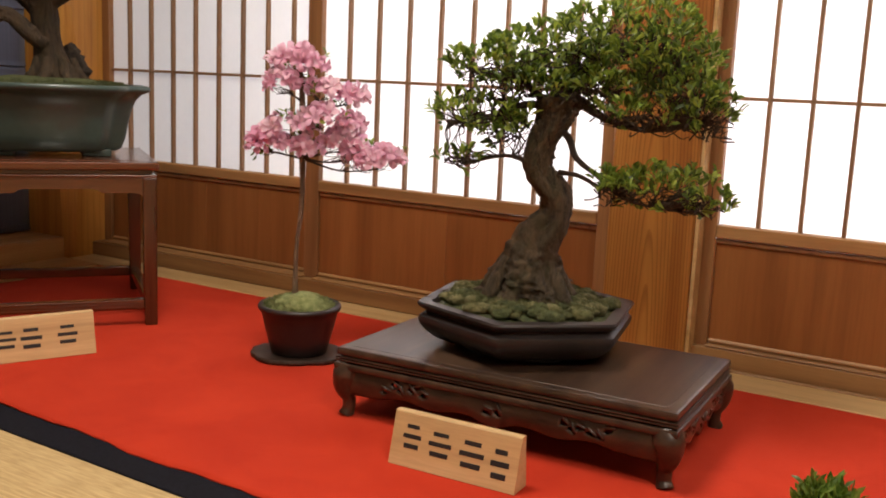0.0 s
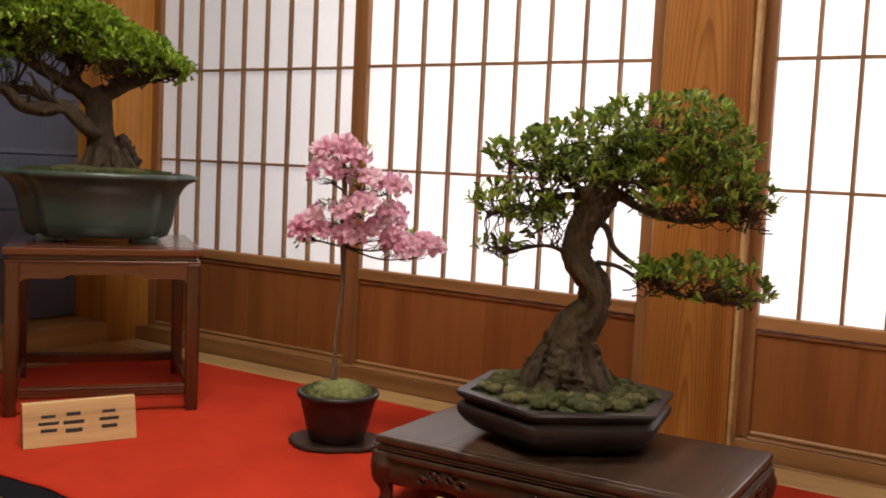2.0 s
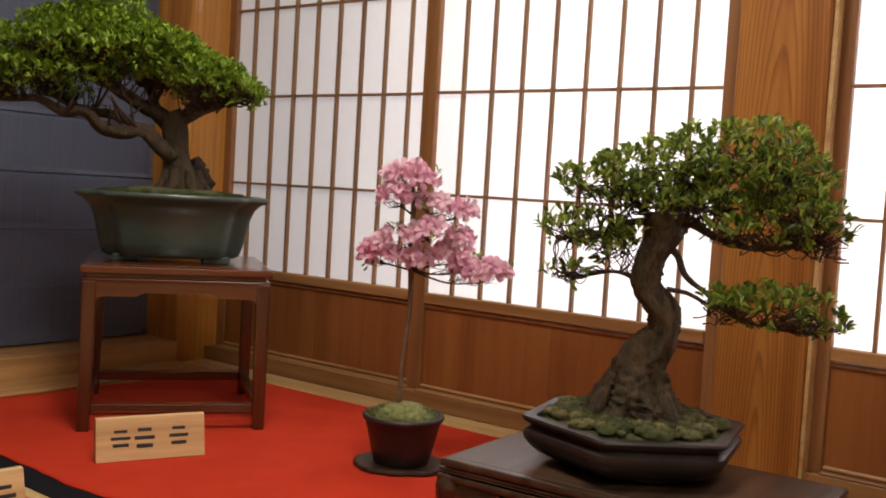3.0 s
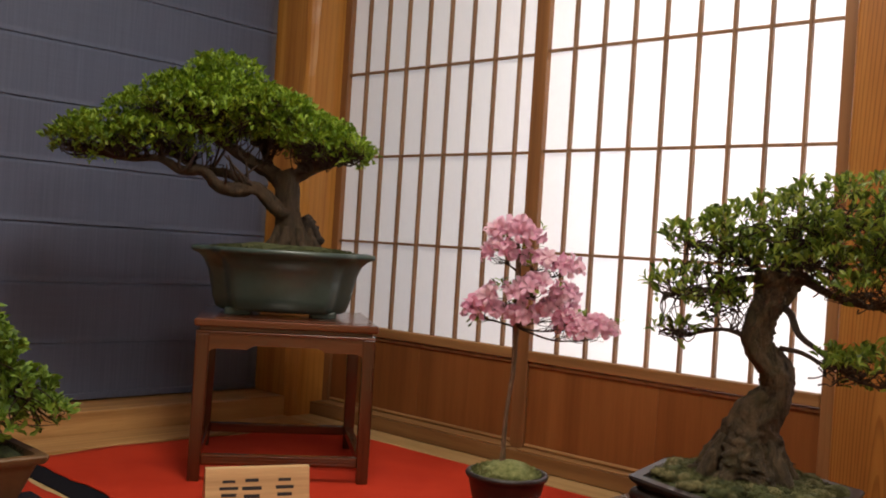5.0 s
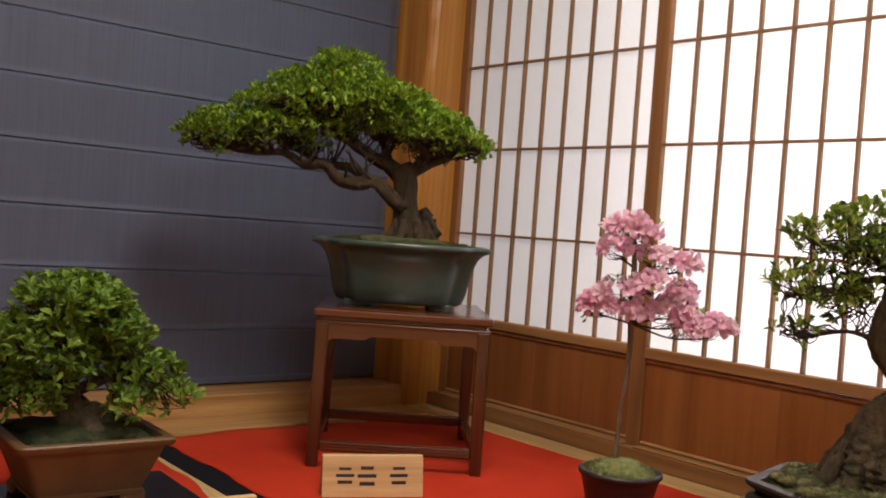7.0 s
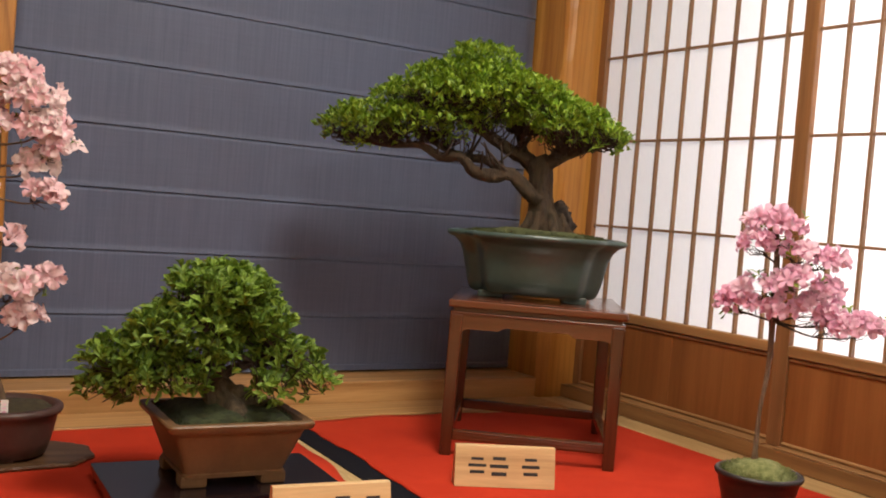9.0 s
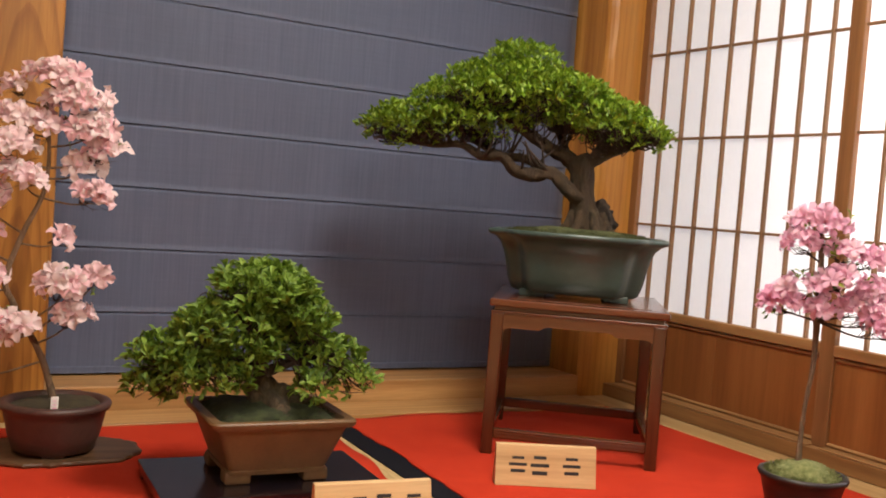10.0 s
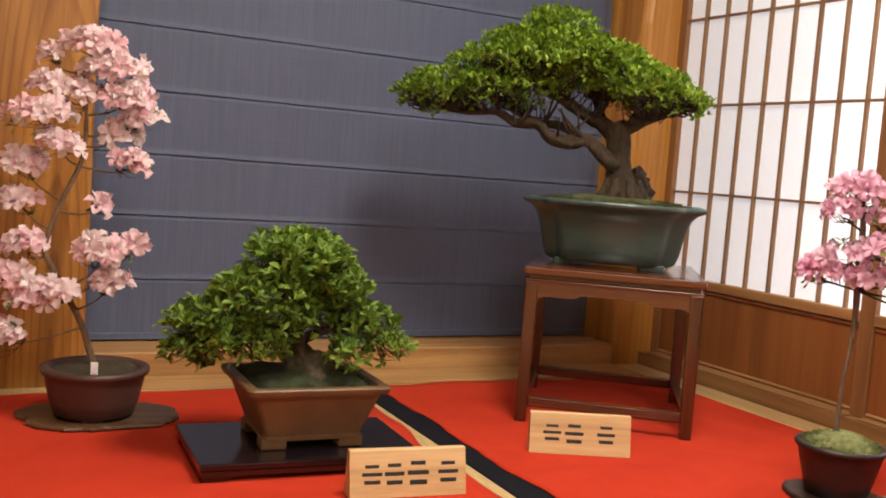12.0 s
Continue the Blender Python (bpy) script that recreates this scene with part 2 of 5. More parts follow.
MOSS_DARK = plain("dark_moss", (0.036, 0.046, 0.014), (0.105, 0.118, 0.038), rough=0.95, scale=55, strength=1.0, dist=0.004)
MOSS_DEEP = plain("deep_moss", (0.014, 0.020, 0.007), (0.052, 0.066, 0.020), rough=0.95, scale=55, strength=1.0, dist=0.004)
MOSS_OLIVE = plain("olive_moss", (0.090, 0.085, 0.028), (0.250, 0.220, 0.095), rough=0.95, scale=60, strength=1.0, dist=0.004)
MOSS_LIGHT = plain("dry_moss", (0.15, 0.18, 0.05), (0.36, 0.38, 0.15), rough=0.95, scale=90, strength=1.0, dist=0.004)
BARK = bark_material("old_bark", (0.013, 0.009, 0.005), (0.118, 0.080, 0.042), (0.064, 0.064, 0.022), 0.5)
BARK_SMOOTH = bark_material("smooth_bark", (0.018, 0.010, 0.005), (0.072, 0.044, 0.021), (0.05, 0.055, 0.02), 0.25)
BARK_PALE = bark_material("pale_bark", (0.11, 0.068, 0.038), (0.235, 0.150, 0.090), (0.10, 0.1, 0.05), 0.1)
TWIG = bark_material("twig_bark", (0.022, 0.013, 0.008), (0.06, 0.036, 0.022), (0.03, 0.03, 0.01), 0.1)
CHAR = plain("dead_wood", (0.014, 0.010, 0.008), (0.075, 0.052, 0.038), rough=0.9, scale=40, strength=1.0, dist=0.004)
LEAF_A = leaf_material("azalea_leaf", (0.050, 0.090, 0.013), (0.155, 0.235, 0.030), (0.36, 0.46, 0.07), trans=0.5)
LEAF_B = leaf_material("clipped_leaf", (0.105, 0.200, 0.018), (0.240, 0.400, 0.030), (0.38, 0.53, 0.05), rough=0.45, trans=0.4)
LEAF_C = leaf_material("bright_leaf", (0.076, 0.145, 0.016), (0.170, 0.290, 0.029), (0.26, 0.39, 0.052), rough=0.58, trans=0.35)
JUNIPER = leaf_material("juniper_leaf", (0.06, 0.12, 0.015), (0.14, 0.23, 0.03), (0.24, 0.34, 0.06))
PETAL = leaf_material("petal", (0.82, 0.40, 0.58), (0.90, 0.55, 0.71), (0.95, 0.72, 0.82), rough=0.6, trans=0.45, by_object=True)
PETAL_PALE = leaf_material("pale_petal", (0.95, 0.60, 0.68), (0.97, 0.76, 0.80), (0.98, 0.88, 0.89), rough=0.6, trans=0.4, by_object=True)
PLAQUE = wood("plaque_wood", (0.50, 0.32, 0.14), (0.60, 0.40, 0.19), (0.68, 0.48, 0.25), along="x", rings=0.15, rough=0.6)
INK = plain("ink", (0.012, 0.010, 0.010), (0.02, 0.018, 0.018), rough=0.6)
WHITE = plain("tag_white", (0.75, 0.72, 0.70), (0.82, 0.80, 0.78), rough=0.6)
LAMP_WHITE = plain("lamp_white", (0.8, 0.8, 0.8), (0.85, 0.85, 0.85), rough=0.5)


# ---- building helpers ----
def finish(ob, mat, parent=None, label="", smooth=False):
    ob.data.materials.append(mat)
    if smooth:
        for p in ob.data.polygons:
            p.use_smooth = True
    if parent is not None:
        ob.parent = parent
    if label:
        tagged(ob, label)
    return ob


def part(name, bm, mat, parent=None, label="", smooth=False):
    me = bpy.data.meshes.new(name)
    bm.to_mesh(me)
    bm.free()
    return finish(new(name, me), mat, parent, label, smooth)


def raw(name, verts, faces, mat, parent=None, label="", smooth=False):
    me = bpy.data.meshes.new(name)
    me.from_pydata([tuple(v) for v in verts], [], [tuple(int(i) for i in f) for f in faces])
    me.update()
    return finish(new(name, me), mat, parent, label, smooth)


def empty(name, m, label, category, group="", kind=""):
    ob = new(name)
    ob.matrix_world = m
    ob.empty_display_size = 0.05
    return tagged(ob, label, category, group, kind)


def box(x0, x1, y0, y1, z0, z1, bevel=0.0, bm=None, seg=1):
    out = bm or bmesh.new()
    made = bmesh.ops.create_cube(out, size=1.0)["verts"]
    bmesh.ops.scale(out, verts=made, vec=(x1 - x0, y1 - y0, z1 - z0))
    bmesh.ops.translate(out, verts=made, vec=((x0 + x1) / 2, (y0 + y1) / 2, (z0 + z1) / 2))
    if bevel:
        edges = list({e for v in made for e in v.link_edges})
        bmesh.ops.bevel(out, geom=edges, offset=bevel, segments=seg, affect="EDGES", profile=0.6)
    return out


def prism(outline, a0, a1, axis="y"):
    """A solid with the given closed outline, drawn out along an axis. Outline points are the two other axes in order."""
    bm = bmesh.new()

    def at(p, a):
        return {"x": (a, p[0], p[1]), "y": (p[0], a, p[1]), "z": (p[0], p[1], a)}[axis]
    lo = [bm.verts.new(at(p, a0)) for p in outline]
    hi = [bm.verts.new(at(p, a1)) for p in outline]
    n = len(outline)
    bm.faces.new(lo)
    bm.faces.new(hi[::-1])
    for i in range(n):
        bm.faces.new((lo[i], hi[i], hi[(i + 1) % n], lo[(i + 1) % n]))
    bmesh.ops.recalc_face_normals(bm, faces=bm.faces)
    return bm


def spline(pts, per=6):
    """A smooth line through the points."""
    p = np.array(pts, float)
    q = np.vstack([2 * p[0] - p[1], p, 2 * p[-1] - p[-2]])
    out = []
    for i in range(1, len(q) - 2):
        for k in range(per):
            s = k / per
            a, b, c, d = q[i - 1], q[i], q[i + 1], q[i + 2]
            out.append(0.5 * (2 * b + (c - a) * s + (2 * a - 5 * b + 4 * c - d) * s ** 2 + (3 * b - a - 3 * c + d) * s ** 3))
    out.append(p[-1])
    return np.array(out)


def tube(line, radii, sides=10, rough=0.0, seed=0, ridges=0):
    """Vertices and faces of a tapered limb along a line, with lumps and ridges."""
    rng = np.random.default_rng(seed)
    line = np.array(line, float)
    n = len(line)
    tang = np.gradient(line, axis=0)
    tang /= np.linalg.norm(tang, axis=1, keepdims=True) + 1e-9
    ref = np.array([0.13, 1.0, 0.07])
    verts, faces = [], []
    ang = np.linspace(0, 2 * np.pi, sides, endpoint=False)
    ph = rng.uniform(0, 6.28, 3)
    for i in range(n):
        a = np.cross(tang[i], ref)
        a /= np.linalg.norm(a) + 1e-9
        b = np.cross(tang[i], a)
        r = radii[i] * (1 + rough * (0.5 * np.sin(ang * 3 + ph[0] + i * 0.21) + 0.35 * np.sin(ang * 5 + ph[1] - i * 0.17) + 0.3 * rng.normal(size=sides)))
        if ridges:
            r = r * (1 + 0.16 * np.maximum(0, 1 - i / (n * 0.6)) * np.sin(ang * ridges + ph[2]))
        for k in range(sides):
            verts.append(line[i] + r[k] * (np.cos(ang[k]) * a + np.sin(ang[k]) * b))
    for i in range(n - 1):
        for k in range(sides):
            k2 = (k + 1) % sides
            faces.append((i * sides + k, i * sides + k2, (i + 1) * sides + k2, (i + 1) * sides + k))
    faces.append(tuple(range(sides - 1, -1, -1)))
    faces.append(tuple((n - 1) * sides + k for k in range(sides)))
    return verts, faces


def limb(name, pts, radii, mat, parent, sides=10, rough=0.06, seed=0, ridges=0, per=6, label=""):
    line = spline(pts, per)
    r = np.interp(np.linspace(0, len(radii) - 1, len(line)), np.arange(len(radii)), radii)
    v, f = tube(line, r, sides, rough, seed, ridges)
    return raw(name, v, f, mat, parent, label, smooth=True)


def twigs(name, starts, ends, r0, mat, parent, seed=0, sag=0.15):
    """Many thin curved twigs in one mesh."""
    rng = np.random.default_rng(seed)
    V, F = [], []
    for s, e in zip(starts, ends):
        s, e = np.array(s, float), np.array(e, float)
        d = e - s
        m1 = s + d * 0.35 + rng.normal(size=3) * np.linalg.norm(d) * sag
        m2 = s + d * 0.7 + rng.normal(size=3) * np.linalg.norm(d) * sag
        line = spline([s, m1, m2, e], 3)
        v, f = tube(line, np.linspace(r0, r0 * 0.35, len(line)), 4, 0)
        k = len(V)
        V += v
        F += [tuple(i + k for i in q) for q in f]
    return tagged(raw(name, V, F, mat, parent), kind="stuff")


def leaf_mesh(base, way, face, length, width, fold=0.22, bend=0.15):
    """Arrays for many folded leaves, broadest past the middle: where each starts, its way, the side its face looks to."""
    way = way / (np.linalg.norm(way, axis=1, keepdims=True) + 1e-9)
    side = np.cross(way, face)
    side /= np.linalg.norm(side, axis=1, keepdims=True) + 1e-9
    nrm = np.cross(side, way)
    L, W = length[:, None], width[:, None]
    low = base + way * L * 0.40 + nrm * L * bend * 0.5
    high = base + way * L * 0.74 + nrm * L * bend * 0.45
    tip = base + way * L
    rows = [base, low, high, tip]
    for at, half in ((low, 0.36), (high, 0.50)):
        rows += [at + side * W * half + nrm * W * fold, at - side * W * half + nrm * W * fold]
    V = np.stack(rows, 1).reshape(-1, 3)
    k = np.arange(len(base))[:, None] * 8
    F = [tuple(f) for f in np.concatenate([k + [0, 1, 4], k + [0, 5, 1], k + [6, 2, 3], k + [2, 7, 3]])]
    F += [tuple(f) for f in np.concatenate([k + [4, 1, 2, 6], k + [1, 5, 7, 2]])]
    return V, F


def crown(name, pads, mat, parent, per_area, leaf, spread=0.9, seed=0, under=0.25, up=0.8, leaves=6, flat=0.0, label=""):
    """Shoots with whorls of small leaves over the pads: (u, v, z, ru, rv, rz)."""
    rng = np.random.default_rng(seed)
    B, Wy, Fc, Ln = [], [], [], []
    for u, v, z, ru, rv, rz in pads:
        n = int(per_area * (ru * rv + ru * rz + rv * rz) * 4.2)
        d = rng.normal(size=(n, 3))
        d /= np.linalg.norm(d, axis=1, keepdims=True)
        low = d[:, 2] < -0.15
        d[low & (rng.random(n) > under), 2] *= -1
        lump = 1 + 0.13 * np.sin(d[:, 0] * 7 + u * 60) * np.cos(d[:, 1] * 6 + z * 50) + 0.07 * rng.normal(size=n)
        rad = np.where(rng.random(n) < 0.78, 1.0, rng.uniform(0.45, 0.95, n)) * np.minimum(lump, 1.10)
        p = np.array([u, v, z]) + d * np.array([ru, rv, rz]) * rad[:, None]
        nv = d / np.array([ru, rv, rz]) * min(ru, rv, rz)
        way = nv * (1 - flat) + np.array([0, 0, up]) + rng.normal(size=(n, 3)) * 0.35
        way /= np.linalg.norm(way, axis=1, keepdims=True)
        for j in range(leaves):
            r = rng.normal(size=(n, 3))
            out = np.cross(way, r)
            out /= np.linalg.norm(out, axis=1, keepdims=True) + 1e-9
            w = way * rng.uniform(0.35, 1.0, (n, 1)) + out * spread
            B.append(p + rng.normal(size=(n, 3)) * 0.003)
            Wy.append(w)
            Fc.append(way + 0.2 * rng.normal(size=(n, 3)))
            Ln.append(leaf[0] * rng.uniform(0.65, 1.2, n))
    B, Wy, Fc, Ln = (np.concatenate(x) for x in (B, Wy, Fc, Ln))
    V, F = leaf_mesh(B, Wy, Fc, Ln, Ln * leaf[1])
    return tagged(raw(name, V, F, mat, parent, label), kind="stuff")


def flower_template():
    """One open funnel flower with five wavy petals, about 1 across."""
    V, F = [], []
    for k in range(5):
        a = k * 2 * math.pi / 5
        rows = [(0.05, 0.04, -0.22), (0.24, 0.15, 0.0), (0.42, 0.20, 0.06), (0.60, 0.07, -0.02)]
        base = len(V)
        for r, w, h in rows:
            for s in (-1, 0, 1):
                x, y = r - (0.05 if s == 0 and r > 0.5 else 0), s * w
                V.append((x * math.cos(a) - y * math.sin(a), x * math.sin(a) + y * math.cos(a), h + 0.07 * s * s + (0.06 if s == 1 else 0)))
        for i in range(3):
            for s in (0, 1):
                q = base + i * 3 + s
                F.append((q, q + 3, q + 4, q + 1))
    return np.array(V), np.array(F)


FLOWER_V, FLOWER_F = flower_template()


FLOWER_MESHES = {}


def flower_mesh(mat, kind):
    key = (mat.name, kind)
    if key not in FLOWER_MESHES:
        rng = np.random.default_rng(300 + kind)
        v = (FLOWER_V + rng.normal(size=FLOWER_V.shape) * 0.03) * [1, 1, 0.6 + 0.35 * kind]
        me = bpy.data.meshes.new("blossom")
        me.from_pydata([tuple(p) for p in v], [], [tuple(int(i) for i in f) for f in FLOWER_F])
        me.materials.append(mat)
        for p in me.polygons:
            p.use_smooth = True
        FLOWER_MESHES[key] = me
    return FLOWER_MESHES[key]


def blossoms(name, pad, count, size, mat, parent, seed=0):
    """Open flowers over one pad, each an object of its own on one of four shared meshes."""
    rng = np.random.default_rng(seed)
    u, v, z, ru, rv, rz = pad
    for i in range(count):
        d = rng.normal(size=3)
        d /= np.linalg.norm(d)
        if d[2] < -0.3:
            d[2] *= -0.6
        if d[1] > 0.5:
            d[1] *= -1
        at = np.array([u, v, z]) + d * np.array([ru, rv, rz]) * rng.uniform(0.55, 1.0)
        n = d + np.array([0, -0.45, 0.25]) + rng.normal(size=3) * 0.3
        n /= np.linalg.norm(n)
        a = np.cross(n, rng.normal(size=3))
        a /= np.linalg.norm(a)
        b = np.cross(n, a)
        s = size * rng.uniform(0.8, 1.15)
        ob = new(name, flower_mesh(mat, int(rng.integers(0, 4))))
        ob.parent = parent
        m = Matrix((a * s, b * s, n * s)).transposed().to_4x4()
        ob.matrix_local = Matrix.Translation(at) @ m


def vessel(outline, profile):
    """A hollow pot: the outline (unit plan shape) carried through (scale, z) steps, outside up, over the lip and down inside."""
    o = np.array(outline)
    n = len(o)
    bm = bmesh.new()
    rings = [[bm.verts.new((x * s, y * s, z)) for x, y in o] for s, z in profile]
    for a, b in zip(rings, rings[1:]):
        for i in range(n):
            j = (i + 1) % n
            bm.faces.new((a[i], a[j], b[j], b[i]))
    bm.faces.new(rings[0][::-1])
    bm.faces.new(rings[-1])
    bmesh.ops.recalc_face_normals(bm, faces=bm.faces)
    return bm


def circle(n=48, rx=1.0, ry=1.0, wob=0.0, seed=0):
    rng = np.random.default_rng(seed)
    ph = rng.uniform(0, 6.28, 6)
    out = []
    for i in range(n):
        a = 2 * math.pi * i / n
        k = 1 + wob * sum(math.sin(a * (j + 2) + ph[j]) / (j + 1.5) for j in range(5))
        out.append((rx * k * math.cos(a), ry * k * math.sin(a)))
    return out


def round_rect(w, d, r, seg=6, notch=0.0):
    out = []
    for cx, cy, a0 in ((w / 2 - r, d / 2 - r, 0), (-w / 2 + r, d / 2 - r, 90), (-w / 2 + r, -d / 2 + r, 180), (w / 2 - r, -d / 2 + r, 270)):
        for k in range(seg + 1):
            a = radians(a0 + 90 * k / seg)
            rr = r * (1 - notch * math.sin(math.pi * k / seg))
            out.append((cx + rr * math.cos(a), cy + rr * math.sin(a)))
    return out


def hexagon(turn, per=4, soft=0.03):
    out = []
    for k in range(6):
        a, b = radians(turn + 60 * k), radians(turn + 60 * k + 60)
        for s in np.linspace(soft, 1 - soft, per):
            out.append((math.cos(a) * (1 - s) + math.cos(b) * s, math.sin(a) * (1 - s) + math.sin(b) * s))
    return out


def mound(name, outline, scale, z, height, mat, parent, seed=0, lumps=10, rings=14, label="", lump=0.012):
    """Soil or moss filling a pot: a domed, lumpy sheet."""
    o = np.array(outline) * scale
    n = len(o)
    rng = np.random.default_rng(seed)
    c = rng.uniform(-0.9, 0.9, (lumps, 2)) * np.abs(o).max(0)
    s = rng.uniform(0.02, 0.045, lumps)
    V, F = [], []
    for i in range(rings + 1):
        k = 1 - i / rings
        for x, y in o * max(k, 0.001):
            h = height * (1 - k ** 2)
            h += sum(lump * math.exp(-((x - cx) ** 2 + (y - cy) ** 2) / (2 * w * w)) for (cx, cy), w in zip(c, s)) * (1 - k ** 6)
            V.append((x, y, z + h))
    for i in range(rings):
        for j in range(n):
            q = (j + 1) % n
            F.append((i * n + j, i * n + q, (i + 1) * n + q, (i + 1) * n + j))
    return raw(name, V, F, mat, parent, label, smooth=True)


def tufts(name, points, mat, parent, length, seed=0, leaves=5):
    """Short moss or grass blades standing on the given points."""
    rng = np.random.default_rng(seed)
    p = np.repeat(np.array(points), leaves, 0)
    way = rng.normal(size=p.shape) * 0.6 + np.array([0, 0, 1.0])
    L = length * rng.uniform(0.5, 1.3, len(p))
    V, F = leaf_mesh(p + rng.normal(size=p.shape) * [0.003, 0.003, 0.0005], way, rng.normal(size=p.shape), L, L * 0.25)
    return tagged(raw(name, V, F, mat, parent), kind="stuff")


# ---- the room ----
WX = 2.342          # face of the paper windows
FLOOR_Z = -0.004    # top of the mats; the red felt lies on them


def crisp(ob, degrees=35):
    """Smooth shading broken at the real corners."""
    for f in ob.data.polygons:
        f.use_smooth = True
    ob.data.set_sharp_from_angle(angle=radians(degrees))
    return ob


def structure(name, bm, mat, label, category, smooth=False):
    return tagged(part(name, bm, mat, None, "", smooth), label, category, kind="structure")


structure("ground", box(-9, 9, -9, 9, -0.30, -0.12), PLASTER, "bare earth under the raised room", "ground")
floor = structure("floor", box(-2.6, 2.40, -3.1, 2.98, -0.12, FLOOR_Z - 0.001), TATAMI, "pale straw tatami mat floor", "floor")
structure("ceiling", box(-2.7, 2.55, -3.2, 3.15, 2.40, 2.50), BOARD_LIGHT, "pale board ceiling", "ceiling")
structure("wall_west", box(-2.70, -2.60, -3.2, 3.15, -0.12, 2.40), PLASTER, "beige plastered wall", "wall")
structure("wall_south", box(-2.60, 2.55, -3.20, -3.10, -0.12, 2.40), PLASTER, "beige plastered wall", "wall")
structure("wall_north_left", box(-2.60, 0.12, 2.98, 3.15, -0.12, 2.40), PLASTER, "beige plastered wall beside the blind", "wall")
structure("wall_north_back", box(0.12, 2.55, 3.04, 3.15, -0.12, 2.40), PLASTER, "wall behind the cloth blind", "wall")
structure("wall_north_top", box(0.12, 2.36, 2.80, 3.04, 2.05, 2.40), PLASTER, "plaster above the blind", "wall")
structure("wall_east_top", box(2.33, 2.45, -3.1, 2.98, 1.86, 2.40), PLASTER, "plaster above the paper windows", "wall")
structure("lintel", box(2.30, 2.42, -3.1, 2.98, 1.80, 1.86, 0.004), CEDAR_RAIL, "cedar lintel over the paper windows", "lintel")

# tatami borders: a black cloth band along the mat seam
border = structure("tatami_border", box(-0.038, 0.038, -2.0, 1.1, FLOOR_Z - 0.02, FLOOR_Z + 0.0025, 0.001), HERI, "black cloth border along the tatami seam", "mat border")
border.matrix_world = pose(1.143, 1.5, 0, 0, 0, -1.6)
# pale boards along the feet of both walls
structure("floor_board_east", box(2.205, 2.335, -3.1, 2.75, FLOOR_Z - 0.02, 0.004, 0.002), BOARD_LIGHT, "pale wooden floor board along the wall", "floor board")
structure("floor_board_north", box(0.42, 2.205, 2.60, 2.765, FLOOR_Z - 0.02, 0.006, 0.002), SILL, "pale wooden floor board under the sill", "floor board")


def felt(name, x0, x1, y0, y1, seed, label, skew=(0.0, 0.0)):
    """A sheet of red felt with wavering edges and faint ripples."""
    rng = np.random.default_rng(seed)
    nx, ny = 60, 110
    ph = rng.uniform(0, 6.28, 12)
    V, F = [], []
    for i in range(nx + 1):
        for j in range(ny + 1):
            s, t = i / nx, j / ny
            x, y = x0 + (x1 - x0) * s, y0 + (y1 - y0) * t
            edge = 0.006 * math.sin(y * 9 + ph[0]) + 0.004 * math.sin(y * 23 + ph[1]) + 0.002 * math.sin(y * 61 + ph[6])
            edge2 = 0.008 * math.sin(y * 8 + ph[2]) + 0.006 * math.sin(y * 19 + ph[3]) + 0.004 * abs(math.sin(y * 13 + ph[7]))
            ed3 = 0.010 * math.sin(x * 9 + ph[4]) + 0.006 * math.sin(x * 21 + ph[5])
            x += (skew[0] * (1 - s) + skew[1] * s) * (y - 1.5)
            x += edge * (1 - s) ** 4 + edge2 * s ** 4
            y += ed3 * (t ** 6) + ed3 * ((1 - t) ** 6)
            rim = max(0, abs(2 * s - 1) - 0.93) / 0.07
            z = 0.0012 + 0.0010 * noise.noise((x * 5, y * 5, seed)) + 0.0022 * rim * max(0, noise.noise((x * 9, y * 9, seed + 4)))
            V.append((x, y, z))
    for i in range(nx):
        for j in range(ny):
            q = i * (ny + 1) + j
            F.append((q, q + ny + 1, q + ny + 2, q + 1))
    ob = raw(name, V, F, FELT, None, smooth=True)
    sol = ob.modifiers.new("thickness", "SOLIDIFY")
    sol.thickness, sol.offset = 0.003, -1
    return tagged(ob, label, "carpet")


felt("red_felt_carpet", 1.174, 2.214, -0.9, 2.585, 3, "bright red felt runner spread along the paper windows", (0.025, 0.0))
felt("red_felt_carpet", -0.95, 1.060, 1.48, 2.615, 8, "bright red felt sheet spread before the blue blind", (0.0, 0.044))


